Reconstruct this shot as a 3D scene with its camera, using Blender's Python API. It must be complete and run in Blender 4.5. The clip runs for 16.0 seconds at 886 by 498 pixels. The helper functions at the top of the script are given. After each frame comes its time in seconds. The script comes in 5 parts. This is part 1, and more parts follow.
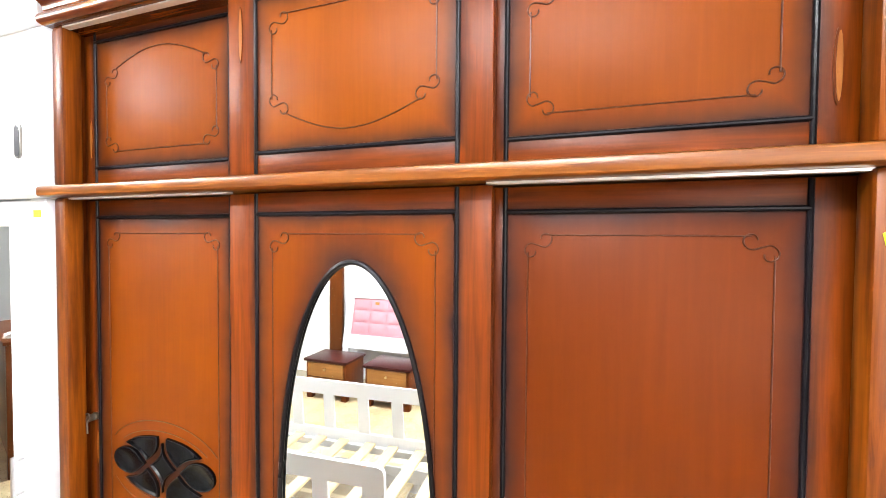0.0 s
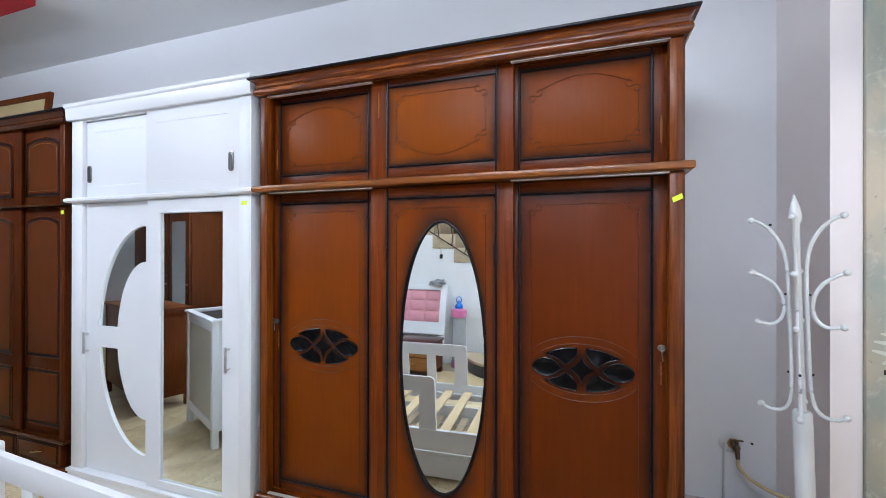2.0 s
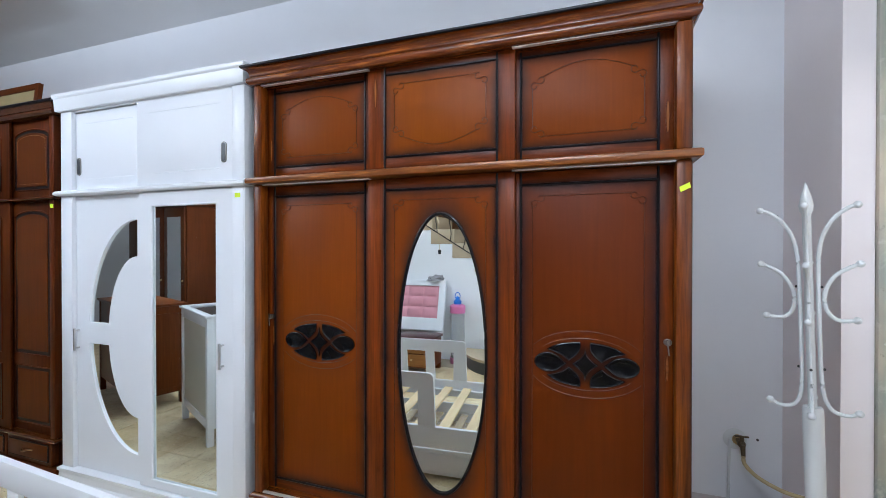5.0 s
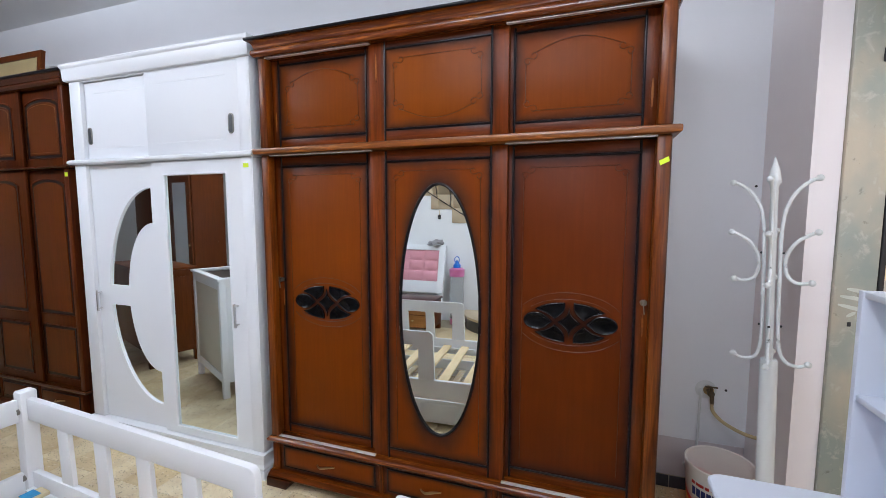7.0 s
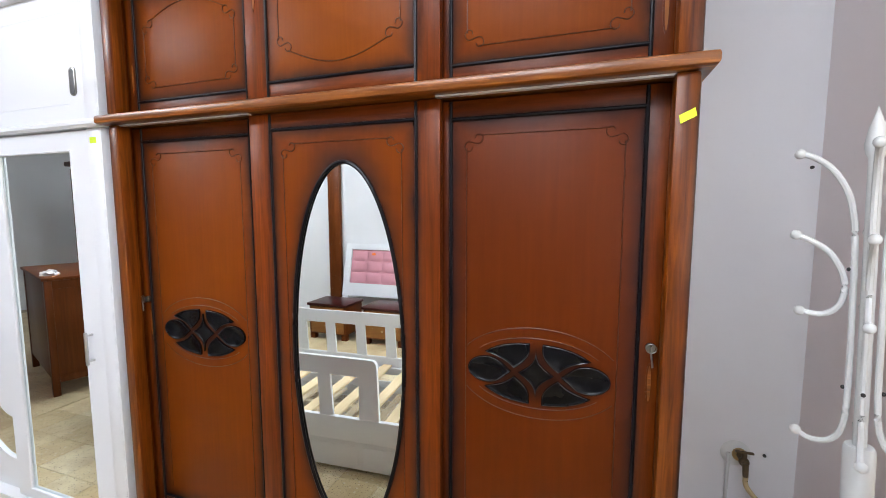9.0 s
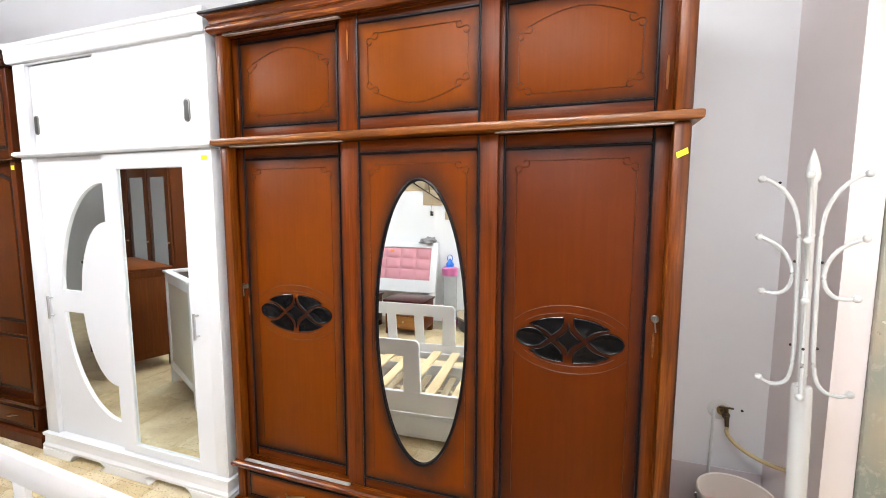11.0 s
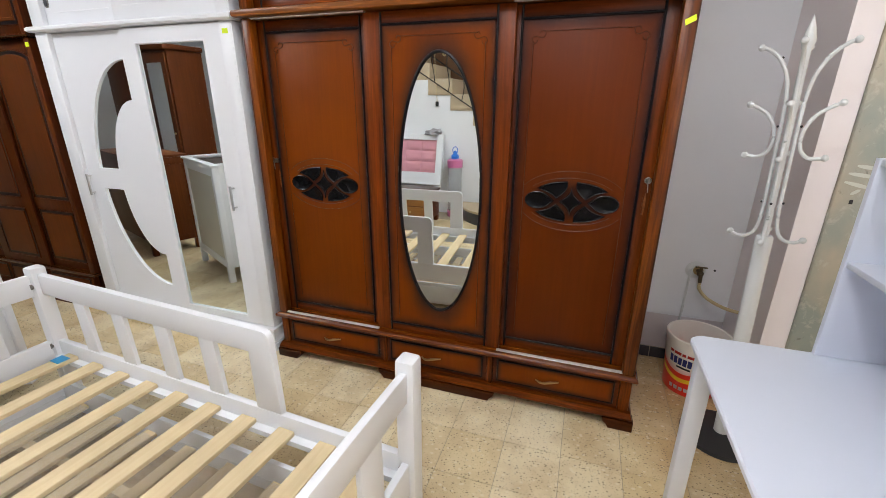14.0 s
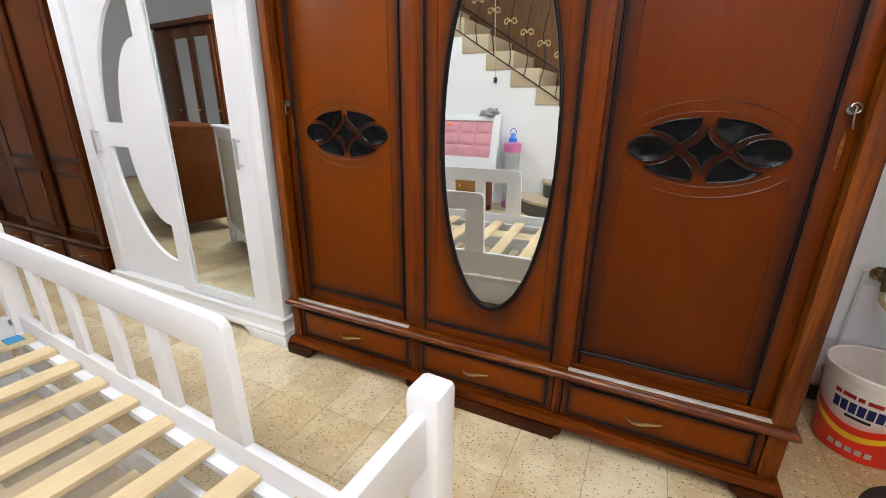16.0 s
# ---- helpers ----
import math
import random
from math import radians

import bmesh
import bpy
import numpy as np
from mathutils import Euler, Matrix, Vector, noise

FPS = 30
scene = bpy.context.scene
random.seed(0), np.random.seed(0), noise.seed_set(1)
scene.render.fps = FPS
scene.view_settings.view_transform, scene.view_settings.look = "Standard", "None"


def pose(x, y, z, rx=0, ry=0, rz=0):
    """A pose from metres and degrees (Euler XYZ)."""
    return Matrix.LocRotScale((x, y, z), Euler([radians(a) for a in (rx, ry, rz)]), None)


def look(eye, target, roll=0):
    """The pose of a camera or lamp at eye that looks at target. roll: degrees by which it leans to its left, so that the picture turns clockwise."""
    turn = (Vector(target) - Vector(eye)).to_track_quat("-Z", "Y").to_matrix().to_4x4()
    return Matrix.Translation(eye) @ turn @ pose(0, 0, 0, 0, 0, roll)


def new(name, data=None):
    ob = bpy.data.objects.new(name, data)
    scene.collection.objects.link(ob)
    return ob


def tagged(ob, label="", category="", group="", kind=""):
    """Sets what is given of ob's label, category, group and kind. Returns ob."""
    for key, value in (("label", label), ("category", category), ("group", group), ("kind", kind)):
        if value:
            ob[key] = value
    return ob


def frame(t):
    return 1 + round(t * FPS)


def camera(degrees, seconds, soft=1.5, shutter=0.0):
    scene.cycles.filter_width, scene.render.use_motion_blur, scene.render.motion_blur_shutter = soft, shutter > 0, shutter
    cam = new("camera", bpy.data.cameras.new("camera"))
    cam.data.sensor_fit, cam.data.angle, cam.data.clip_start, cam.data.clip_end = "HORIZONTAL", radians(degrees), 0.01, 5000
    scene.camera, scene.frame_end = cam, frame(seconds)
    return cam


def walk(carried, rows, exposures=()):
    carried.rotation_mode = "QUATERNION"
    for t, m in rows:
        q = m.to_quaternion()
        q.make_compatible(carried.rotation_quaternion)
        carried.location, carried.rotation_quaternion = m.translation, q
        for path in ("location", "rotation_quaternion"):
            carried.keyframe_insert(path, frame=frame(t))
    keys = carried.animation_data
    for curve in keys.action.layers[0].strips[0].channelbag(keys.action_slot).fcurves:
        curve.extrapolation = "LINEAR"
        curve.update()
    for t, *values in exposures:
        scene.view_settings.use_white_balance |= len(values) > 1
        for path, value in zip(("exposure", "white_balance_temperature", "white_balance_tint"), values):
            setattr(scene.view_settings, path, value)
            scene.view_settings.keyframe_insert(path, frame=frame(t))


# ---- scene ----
cam = camera(92.8, 16.0, 0.8)
PATH = [
    (0, (1.448, -0.886, 1.760), (0.788, 1.001, 1.706), 0.4),
    (0.5, (1.545, -1.2, 1.643), (0.872, 0.683, 1.641), 0.1),
    (1, (1.530, -1.556, 1.603), (0.865, 0.33, 1.602), 0.1),
    (1.5, (1.526, -1.738, 1.552), (0.860, 0.148, 1.55), 0.0),
    (2, (1.573, -1.85, 1.575), (0.911, 0.037, 1.578), 0.1),
    (2.5, (1.601, -1.892, 1.578), (0.938, -0.005, 1.568), 0.0),
    (3, (1.544, -1.904, 1.574), (0.880, -0.017, 1.564), 0.1),
    (3.5, (1.487, -1.913, 1.572), (0.830, -0.025, 1.568), 0.1),
    (4, (1.494, -1.853, 1.555), (0.840, 0.037, 1.542), -0.0),
    (5.1, (1.555, -1.800, 1.556), (0.902, 0.090, 1.544), 0.0),
    (6.5, (1.599, -1.947, 1.579), (0.946, -0.057, 1.568), -0.0),
    (7, (1.612, -1.931, 1.579), (0.957, -0.05, 1.395), -0.0),
    (7.5, (1.601, -1.787, 1.528), (0.951, 0.094, 1.33), 0.1),
    (8, (1.671, -1.356, 1.546), (1.016, 0.524, 1.356), -0.1),
    (9.25, (1.672, -1.205, 1.558), (1.018, 0.675, 1.361), 0.0),
    (10.5, (1.635, -1.414, 1.574), (0.988, 0.467, 1.364), 0.2),
    (11, (1.591, -1.664, 1.599), (0.948, 0.218, 1.39), 0.1),
    (11.5, (1.641, -1.855, 1.607), (0.995, 0.026, 1.398), 0.0),
    (12, (1.608, -2.002, 1.575), (0.971, -0.119, 1.36), 0.1),
    (12.5, (1.572, -2.078, 1.539), (0.936, -0.194, 1.323), 0.1),
    (13, (1.579, -2.104, 1.566), (0.944, -0.221, 1.349), -0.0),
    (13.5, (1.594, -2.095, 1.55), (0.984, -0.28, 0.971), 0.3),
    (14, (1.589, -1.925, 1.489), (0.985, -0.134, 0.836), 0.3),
    (14.5, (1.562, -1.599, 1.319), (0.950, 0.187, 0.661), 0.2),
    (15, (1.508, -1.459, 1.178), (0.890, 0.326, 0.52), 0.3),
    (15.5, (1.444, -1.413, 1.155), (0.741, 0.341, 0.501), 0.3),
    (16, (1.405, -1.428, 1.191), (0.582, 0.277, 0.546), 0.6),
]
# seconds, stops, kelvin, tint
EXPOSURES = [(0, 0.97, 6450, 10), (0.5, 0.79, 6400, 10), (1, 0.53, 6200, 10), (1.5, 0.05, 5900, 10), (2, -0.52, 5600, 8), (2.5, -0.70, 5450, 6), (4, -0.71, 5450, 6),
             (6.5, -0.5, 5720, 9), (7, -0.65, 5800, 10), (8, -0.58, 5900, 10), (10.5, 0.18, 6400, 10), (11, 0.07, 6500, 10), (11.5, -0.15, 6450, 10), (12, -0.33, 6400, 10),
             (12.5, -0.52, 6350, 9), (13, -0.62, 6300, 9), (13.5, -0.6, 6400, 9), (14.5, -0.62, 6450, 10), (15, -0.65, 6500, 10), (15.5, -0.52, 6500, 10), (16, -0.3, 6500, 10)]
walk(cam, [(t, look(eye, target, roll)) for t, eye, target, roll in PATH], EXPOSURES)

# ---------------------------------------------------------------- light
world = bpy.data.worlds.new("world")
scene.world = world
world.use_nodes = True
_bg = world.node_tree.nodes["Background"]
_sky = world.node_tree.nodes.new("ShaderNodeTexSky")
_sky.sky_type = "NISHITA"
_sky.sun_disc = False
_sky.sun_elevation, _sky.sun_rotation = radians(43), radians(248)
world.node_tree.links.new(_sky.outputs[0], _bg.inputs[0])
_bg.inputs[1].default_value = 0.12


def area_lamp(name, m, sx, sy, watts, colour):
    d = bpy.data.lights.new(name, "AREA")
    d.shape, d.size, d.size_y, d.energy, d.color = "RECTANGLE", sx, sy, watts, colour
    ob = new(name, d)
    ob.matrix_world = m
    return ob


# daylight through the shop front, and three bare ceiling tubes that shine down and up; the one turned across is an
# unseen fill
area_lamp("daylight_front", look((3.25, -2.0, 2.0), (2.0, 0.5, 0.9)), 2.4, 1.8, 34, (1.0, 0.935, 0.90))
# second tube: added out of view to brighten the right corner and return wall
TUBES, TUBE_Z = ((1.0, -1.75, 0.75, False), (1.55, -2.55, 0.70, True), (-2.2, -1.75, 1.35, False)), 2.98
for tx, ty, share, across in TUBES:
    ux, uy = (1, 0) if across else (0, 1)
    area_lamp("tube_lamp_down", look((tx, ty, TUBE_Z - 0.04), (tx, ty, 0)), *((0.10, 1.2) if across else (1.2, 0.10)), 22 * share, (0.97, 0.98, 1.0))
    area_lamp("tube_lamp_up", look((tx, ty, TUBE_Z + 0.03), (tx, ty, 4)), *((0.08, 1.2) if across else (1.2, 0.08)), 100 * share, (0.97, 0.98, 1.0))
    area_lamp("tube_lamp_side", look((tx + 0.03 * ux, ty + 0.03 * uy, TUBE_Z), (tx + 2 * ux, ty + 2 * uy, TUBE_Z)), 1.2, 0.06, 18 * share, (0.97, 0.98, 1.0))
    area_lamp("tube_lamp_side", look((tx - 0.03 * ux, ty - 0.03 * uy, TUBE_Z), (tx - 2 * ux, ty - 2 * uy, TUBE_Z)), 1.2, 0.06, 18 * share, (0.97, 0.98, 1.0))

# ---------------------------------------------------------------- materials


def material(name, rough=0.5, metal=0.0):
    m = bpy.data.materials.new(name)
    m.use_nodes = True
    nt = m.node_tree
    b = nt.nodes["Principled BSDF"]
    b.inputs["Roughness"].default_value, b.inputs["Metallic"].default_value = rough, metal
    return m, nt, b


def mix_colour(nt, fac, a, b):
    n = nt.nodes.new("ShaderNodeMix")
    n.data_type = "RGBA"
    for sock, v in ((n.inputs[0], fac), (n.inputs[6], a), (n.inputs[7], b)):
        if isinstance(v, bpy.types.NodeSocket):
            nt.links.new(v, sock)
        elif isinstance(v, (int, float)):
            sock.default_value = v
        else:
            sock.default_value = (*v, 1)
    return n.outputs[2]


def coords(nt, scale=(1, 1, 1), out="Object"):
    tc, mp = nt.nodes.new("ShaderNodeTexCoord"), nt.nodes.new("ShaderNodeMapping")
    mp.inputs["Scale"].default_value = scale
    nt.links.new(tc.outputs[out], mp.inputs[0])
    return mp.outputs[0]


def noise_of(nt, vec, scale, detail=4.0, rough=0.55, dist=0.0):
    n = nt.nodes.new("ShaderNodeTexNoise")
    n.inputs["Scale"].default_value, n.inputs["Detail"].default_value = scale, detail
    n.inputs["Roughness"].default_value, n.inputs["Distortion"].default_value = rough, dist
    nt.links.new(vec, n.inputs["Vector"])
    return n.outputs["Fac"]


def ramp(nt, fac, lo, hi):
    n = nt.nodes.new("ShaderNodeMapRange")
    n.inputs[1].default_value, n.inputs[2].default_value = lo, hi
    nt.links.new(fac, n.inputs[0])
    return n.outputs[0]


def calc(nt, op, a, b=0.0):
    n = nt.nodes.new("ShaderNodeMath")
    n.operation = op
    for sock, v in ((n.inputs[0], a), (n.inputs[1], b)):
        if isinstance(v, bpy.types.NodeSocket):
            nt.links.new(v, sock)
        else:
            sock.default_value = v
    return n.outputs[0]


def bump(nt, b, height, strength=0.15, dist=0.002):
    n = nt.nodes.new("ShaderNodeBump")
    n.inputs["Strength"].default_value, n.inputs["Distance"].default_value = strength, dist
    nt.links.new(height, n.inputs["Height"])
    nt.links.new(n.outputs[0], b.inputs["Normal"])


def wood(name, light, dark, along="z", rough=0.32, figure=0.5, patina=None, coat=0.0, spec=0.13, both=False, worn=None):
    """Stained wood. patina: (half width, half height, centre x, centre z, reach) of a panel whose border was darkened, or
    those of an ellipse with a sixth number."""
    m, nt, b = material(name, rough)
    s = {"z": (26, 26, 1.3), "x": (1.3, 26, 26), "y": (26, 1.3, 26)}[along]
    v = coords(nt, s)
    grain = noise_of(nt, v, 2.2, 7, 0.62, 0.6)
    blotch = noise_of(nt, coords(nt, (1, 1, 0.5)), 2.4, 3)
    col = mix_colour(nt, ramp(nt, grain, 0.5 - 0.25 / max(figure, 0.05), 0.5 + 0.25 / max(figure, 0.05)), dark, light)
    col = mix_colour(nt, calc(nt, "MULTIPLY", ramp(nt, blotch, 0.35, 0.75), 0.35), col, tuple(c * 0.62 for c in dark))
    if worn:
        rub = noise_of(nt, coords(nt, (3.2, 60, 60)), 1.5, 5, 0.6, 0.4)
        col = mix_colour(nt, calc(nt, "MULTIPLY", ramp(nt, rub, 0.52, 0.66), 0.8), col, worn)
    if patina:
        tc, sep = nt.nodes.new("ShaderNodeTexCoord"), nt.nodes.new("ShaderNodeSeparateXYZ")
        nt.links.new(tc.outputs["Object"], sep.inputs[0])
        hw, hh, cx, cz, reach = patina[:5]
        dx = calc(nt, "ABSOLUTE", calc(nt, "SUBTRACT", sep.outputs[0], cx))
        dz = calc(nt, "ABSOLUTE", calc(nt, "SUBTRACT", sep.outputs[2], cz))
        near = calc(nt, "MINIMUM", calc(nt, "SUBTRACT", hw, dx), calc(nt, "SUBTRACT", hh, dz))
        wob = calc(nt, "MULTIPLY", calc(nt, "SUBTRACT", noise_of(nt, coords(nt), 9, 3), 0.5), reach * 0.5)
        if len(patina) > 5:
            ew, eh, ecx, ecz = patina[5:9]
            ex = calc(nt, "DIVIDE", calc(nt, "SUBTRACT", sep.outputs[0], ecx), ew)
            ez = calc(nt, "DIVIDE", calc(nt, "SUBTRACT", sep.outputs[2], ecz), eh)
            rr = calc(nt, "SQRT", calc(nt, "ADD", calc(nt, "MULTIPLY", ex, ex), calc(nt, "MULTIPLY", ez, ez)))
            if eh > 0.3:
                near = calc(nt, "MINIMUM", near, calc(nt, "MULTIPLY", calc(nt, "SUBTRACT", rr, 1.0), ew))
            else:
                # brown wash under the carved ornament
                wash = ramp(nt, calc(nt, "ADD", rr, calc(nt, "MULTIPLY", wob, 6.0)), 1.12, 0.62)
                col = mix_colour(nt, calc(nt, "MULTIPLY", wash, 0.82), col, (0.016, 0.0035, 0.0015))
        near = calc(nt, "ABSOLUTE", near) if both else near
        edge = ramp(nt, calc(nt, "ADD", near, wob), 0.0, reach)
        edge = calc(nt, "POWER", calc(nt, "SUBTRACT", 1.0, edge), 1.9)
        col = mix_colour(nt, calc(nt, "MULTIPLY", edge, 0.95), col, (0.010, 0.007, 0.008))
    nt.links.new(col, b.inputs["Base Color"])
    if rough > 0.45:
        nt.links.new(calc(nt, "ADD", rough - 0.10, calc(nt, "MULTIPLY", noise_of(nt, coords(nt), 30, 3), 0.20)), b.inputs["Roughness"])
    bump(nt, b, grain, 0.06, 0.001)
    b.inputs["Specular IOR Level"].default_value = spec
    b.inputs["Coat Weight"].default_value, b.inputs["Coat Roughness"].default_value = coat, 0.3
    return m


def painted(name, colour, rough=0.45, wear=0.06, bumpy=0.08, scale=18, coat=0.0):
    m, nt, b = material(name, rough)
    fine, wide = noise_of(nt, coords(nt), scale * 4, 4), noise_of(nt, coords(nt), scale * 0.12, 4)
    col = mix_colour(nt, ramp(nt, wide, 0.3, 0.75), colour, tuple(c * (1 - wear) for c in colour))
    col = mix_colour(nt, calc(nt, "MULTIPLY", ramp(nt, fine, 0.6, 0.8), wear * 1.5), col, tuple(c * 0.75 for c in colour))
    nt.links.new(col, b.inputs["Base Color"])
    nt.links.new(calc(nt, "ADD", rough - 0.08, calc(nt, "MULTIPLY", wide, 0.16)), b.inputs["Roughness"])
    bump(nt, b, fine, bumpy, 0.002)
    b.inputs["Coat Weight"].default_value = coat
    return m


def plain(name, colour, rough=0.4, metal=0.0, spec=0.5):
    m, nt, b = material(name, rough, metal)
    f = noise_of(nt, coords(nt), 60, 4)
    nt.links.new(mix_colour(nt, f, tuple(c * 0.86 for c in colour), colour), b.inputs["Base Color"])
    b.inputs["Specular IOR Level"].default_value = spec
    return m


def mirror_material(name, tint=(0.90, 0.955, 0.945)):
    m, nt, b = material(name, 0.015, 1.0)
    b.inputs["Base Color"].default_value = (*tint, 1)
    return m


CHERRY_L, CHERRY_D = (0.180, 0.0385, 0.0003), (0.098, 0.0175, 0.0002)
EDGE_L = (0.36, 0.120, 0.016)
MAT_POST = wood("cherry_stain_upright", (0.175, 0.036, 0.0015), (0.028, 0.0044, 0.0005), "z", 0.34, 1.5)
MAT_RAIL = wood("cherry_stain_rail", (0.180, 0.038, 0.0015), (0.028, 0.0044, 0.0005), "x", 0.34, 1.5)
MAT_EDGE = wood("cherry_stain_light_edge", (0.235, 0.074, 0.008), (0.085, 0.020, 0.002), "x", 0.30, 1.3, spec=0.4, worn=EDGE_L)
MAT_CROWN = wood("cherry_stain_crown", (0.150, 0.030, 0.0015), (0.050, 0.0085, 0.0007), "x", 0.24, 1.0, spec=0.45, worn=(0.26, 0.075, 0.008))
MAT_UPRIGHT_W, MAT_UPRIGHT_E = [wood("cherry_stain_front_upright", (0.215, 0.055, 0.003), (0.060, 0.0100, 0.0008), "z", 0.32, 1.4, (1.0, 9.0, cx, 1.2, 0.026), spec=0.25) for cx in (0.925, 0.904)]
MAT_FOOT = wood("cherry_stain_dark_foot", (0.070, 0.0140, 0.0010), (0.012, 0.0024, 0.0004), "x", 0.34, 1.2)
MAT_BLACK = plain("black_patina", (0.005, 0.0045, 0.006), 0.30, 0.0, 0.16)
MAT_LINE = plain("carved_line_stain", (0.060, 0.013, 0.002), 0.35, 0.0, 0.35)
MAT_MIRROR = mirror_material("silvered_mirror")
MAT_WHITE = painted("white_lacquer", (0.80, 0.82, 0.86), 0.34, 0.018, 0.03, 14)
MAT_WHITE_DOOR = painted("white_lacquer_door", (0.80, 0.82, 0.86), 0.50, 0.02, 0.03, 14)
MAT_STEEL = plain("brushed_steel", (0.62, 0.62, 0.63), 0.28, 1.0)
MAT_NICKEL = plain("tarnished_nickel", (0.30, 0.29, 0.27), 0.3, 1.0)
MAT_BRASS = plain("aged_brass", (0.50, 0.36, 0.19), 0.32, 1.0)
MAT_ALU = plain("aluminium_track", (0.86, 0.85, 0.82), 0.30, 0.5)
MAT_DARKWOOD = wood("dark_walnut_stain", (0.056, 0.0115, 0.0018), (0.015, 0.0032, 0.0008), "z", 0.36, 0.9)
MAT_DARKEDGE = wood("dark_walnut_edge", (0.105, 0.0200, 0.0018), (0.034, 0.0060, 0.0008), "z", 0.36, 0.9)
MAT_PINE = wood("raw_pine", (0.80, 0.67, 0.44), (0.68, 0.53, 0.31), "y", 0.6, 0.8, None, 0.0)
# pale colour gives the finger pulls the sheen of a glossy groove
MAT_PULL = wood("pale_pull_sheen", (0.34, 0.13, 0.03), (0.17, 0.05, 0.010), "z", 0.4, 0.8)
MAT_TAG = plain("yellow_sticker", (0.75, 0.95, 0.02), 0.6)
MAT_BROWN = wood("brown_veneer", (0.17, 0.045, 0.008), (0.08, 0.019, 0.004), "z", 0.35, 0.8)
MAT_RUBBER = plain("black_rubber", (0.02, 0.02, 0.022), 0.55)

# ---------------------------------------------------------------- mesh helpers


def box(bm, x0, x1, y0, y1, z0, z1, bevel=0.0):
    r = bmesh.ops.create_cube(bm, size=1.0)
    for v in r["verts"]:
        v.co = ((x0 + x1) / 2 + v.co.x * (x1 - x0), (y0 + y1) / 2 + v.co.y * (y1 - y0), (z0 + z1) / 2 + v.co.z * (z1 - z0))
    if bevel:
        edges = list({e for v in r["verts"] for e in v.link_edges})
        bmesh.ops.bevel(bm, geom=edges, offset=bevel, segments=2, profile=0.5, affect="EDGES")
    return bm


def boxed(x0, x1, y0, y1, z0, z1, bevel=0.0):
    return box(bmesh.new(), x0, x1, y0, y1, z0, z1, bevel)


def rod(bm, a, b, r0, r1=None, seg=14):
    a, b = Vector(a), Vector(b)
    m = Matrix.Translation((a + b) / 2) @ (b - a).to_track_quat("Z", "Y").to_matrix().to_4x4()
    bmesh.ops.create_cone(bm, cap_ends=True, segments=seg, radius1=r0, radius2=r0 if r1 is None else r1, depth=(b - a).length, matrix=m)
    return bm


def ball(bm, c, r, seg=14):
    bmesh.ops.create_uvsphere(bm, u_segments=seg, v_segments=max(6, seg // 2), radius=r, matrix=Matrix.Translation(c))
    return bm


def lathe(bm, profile, centre=(0, 0, 0), seg=32):
    """A turned body from (radius, height) pairs, closed where the radius is 0."""
    rings = []
    for r, z in profile:
        if r < 1e-6:
            rings.append([bm.verts.new((centre[0], centre[1], centre[2] + z))])
        else:
            rings.append([bm.verts.new((centre[0] + r * math.cos(2 * math.pi * i / seg), centre[1] + r * math.sin(2 * math.pi * i / seg), centre[2] + z)) for i in range(seg)])
    for p, q in zip(rings, rings[1:]):
        for i in range(seg):
            j = (i + 1) % seg
            f = [p[i % len(p)], p[j % len(p)], q[j % len(q)], q[i % len(q)]]
            f = list(dict.fromkeys(f))
            if len(f) > 2:
                bm.faces.new(f)
    bmesh.ops.recalc_face_normals(bm, faces=bm.faces)
    return bm


def tube(bm, points, r, seg=8, closed=False):
    """A round bar along points."""
    pts = [Vector(p) for p in points]
    n, rings = len(pts), []
    up = Vector((0, 0, 1))
    for i, p in enumerate(pts):
        a, b = pts[(i - 1) % n if closed else max(i - 1, 0)], pts[(i + 1) % n if closed else min(i + 1, n - 1)]
        d = (b - a).normalized()
        side = d.cross(up)
        if side.length < 0.05:
            side = d.cross(Vector((0, 1, 0)))
        side.normalize()
        other = d.cross(side)
        rr = r(i / (n - 1)) if callable(r) else r
        rings.append([bm.verts.new(p + rr * (math.cos(2 * math.pi * k / seg) * side + math.sin(2 * math.pi * k / seg) * other)) for k in range(seg)])
    for i in range(n if closed else n - 1):
        p, q = rings[i], rings[(i + 1) % n]
        for k in range(seg):
            bm.faces.new((p[k], p[(k + 1) % seg], q[(k + 1) % seg], q[k]))
    if not closed:
        bm.faces.new(rings[0][::-1])
        bm.faces.new(rings[-1])
    bmesh.ops.recalc_face_normals(bm, faces=bm.faces)
    return bm


def plate(bm, outline, y0, y1, bevel=0.0):
    """A board of the outline's (x, z) pairs, from y0 (front) to y1."""
    front = [bm.verts.new((x, y0, z)) for x, z in outline]
    face = bm.faces.new(front)
    r = bmesh.ops.extrude_face_region(bm, geom=[face])
    vs = [g for g in r["geom"] if isinstance(g, bmesh.types.BMVert)]
    for v in vs:
        v.co.y = y1
    bmesh.ops.recalc_face_normals(bm, faces=bm.faces)
    if bevel:
        edges = [e for v in front for e in v.link_edges if all(abs(w.co.y - y0) < 1e-6 for w in e.verts)]
        bmesh.ops.bevel(bm, geom=list(set(edges)), offset=bevel, segments=2, profile=0.5, affect="EDGES")
    return bm


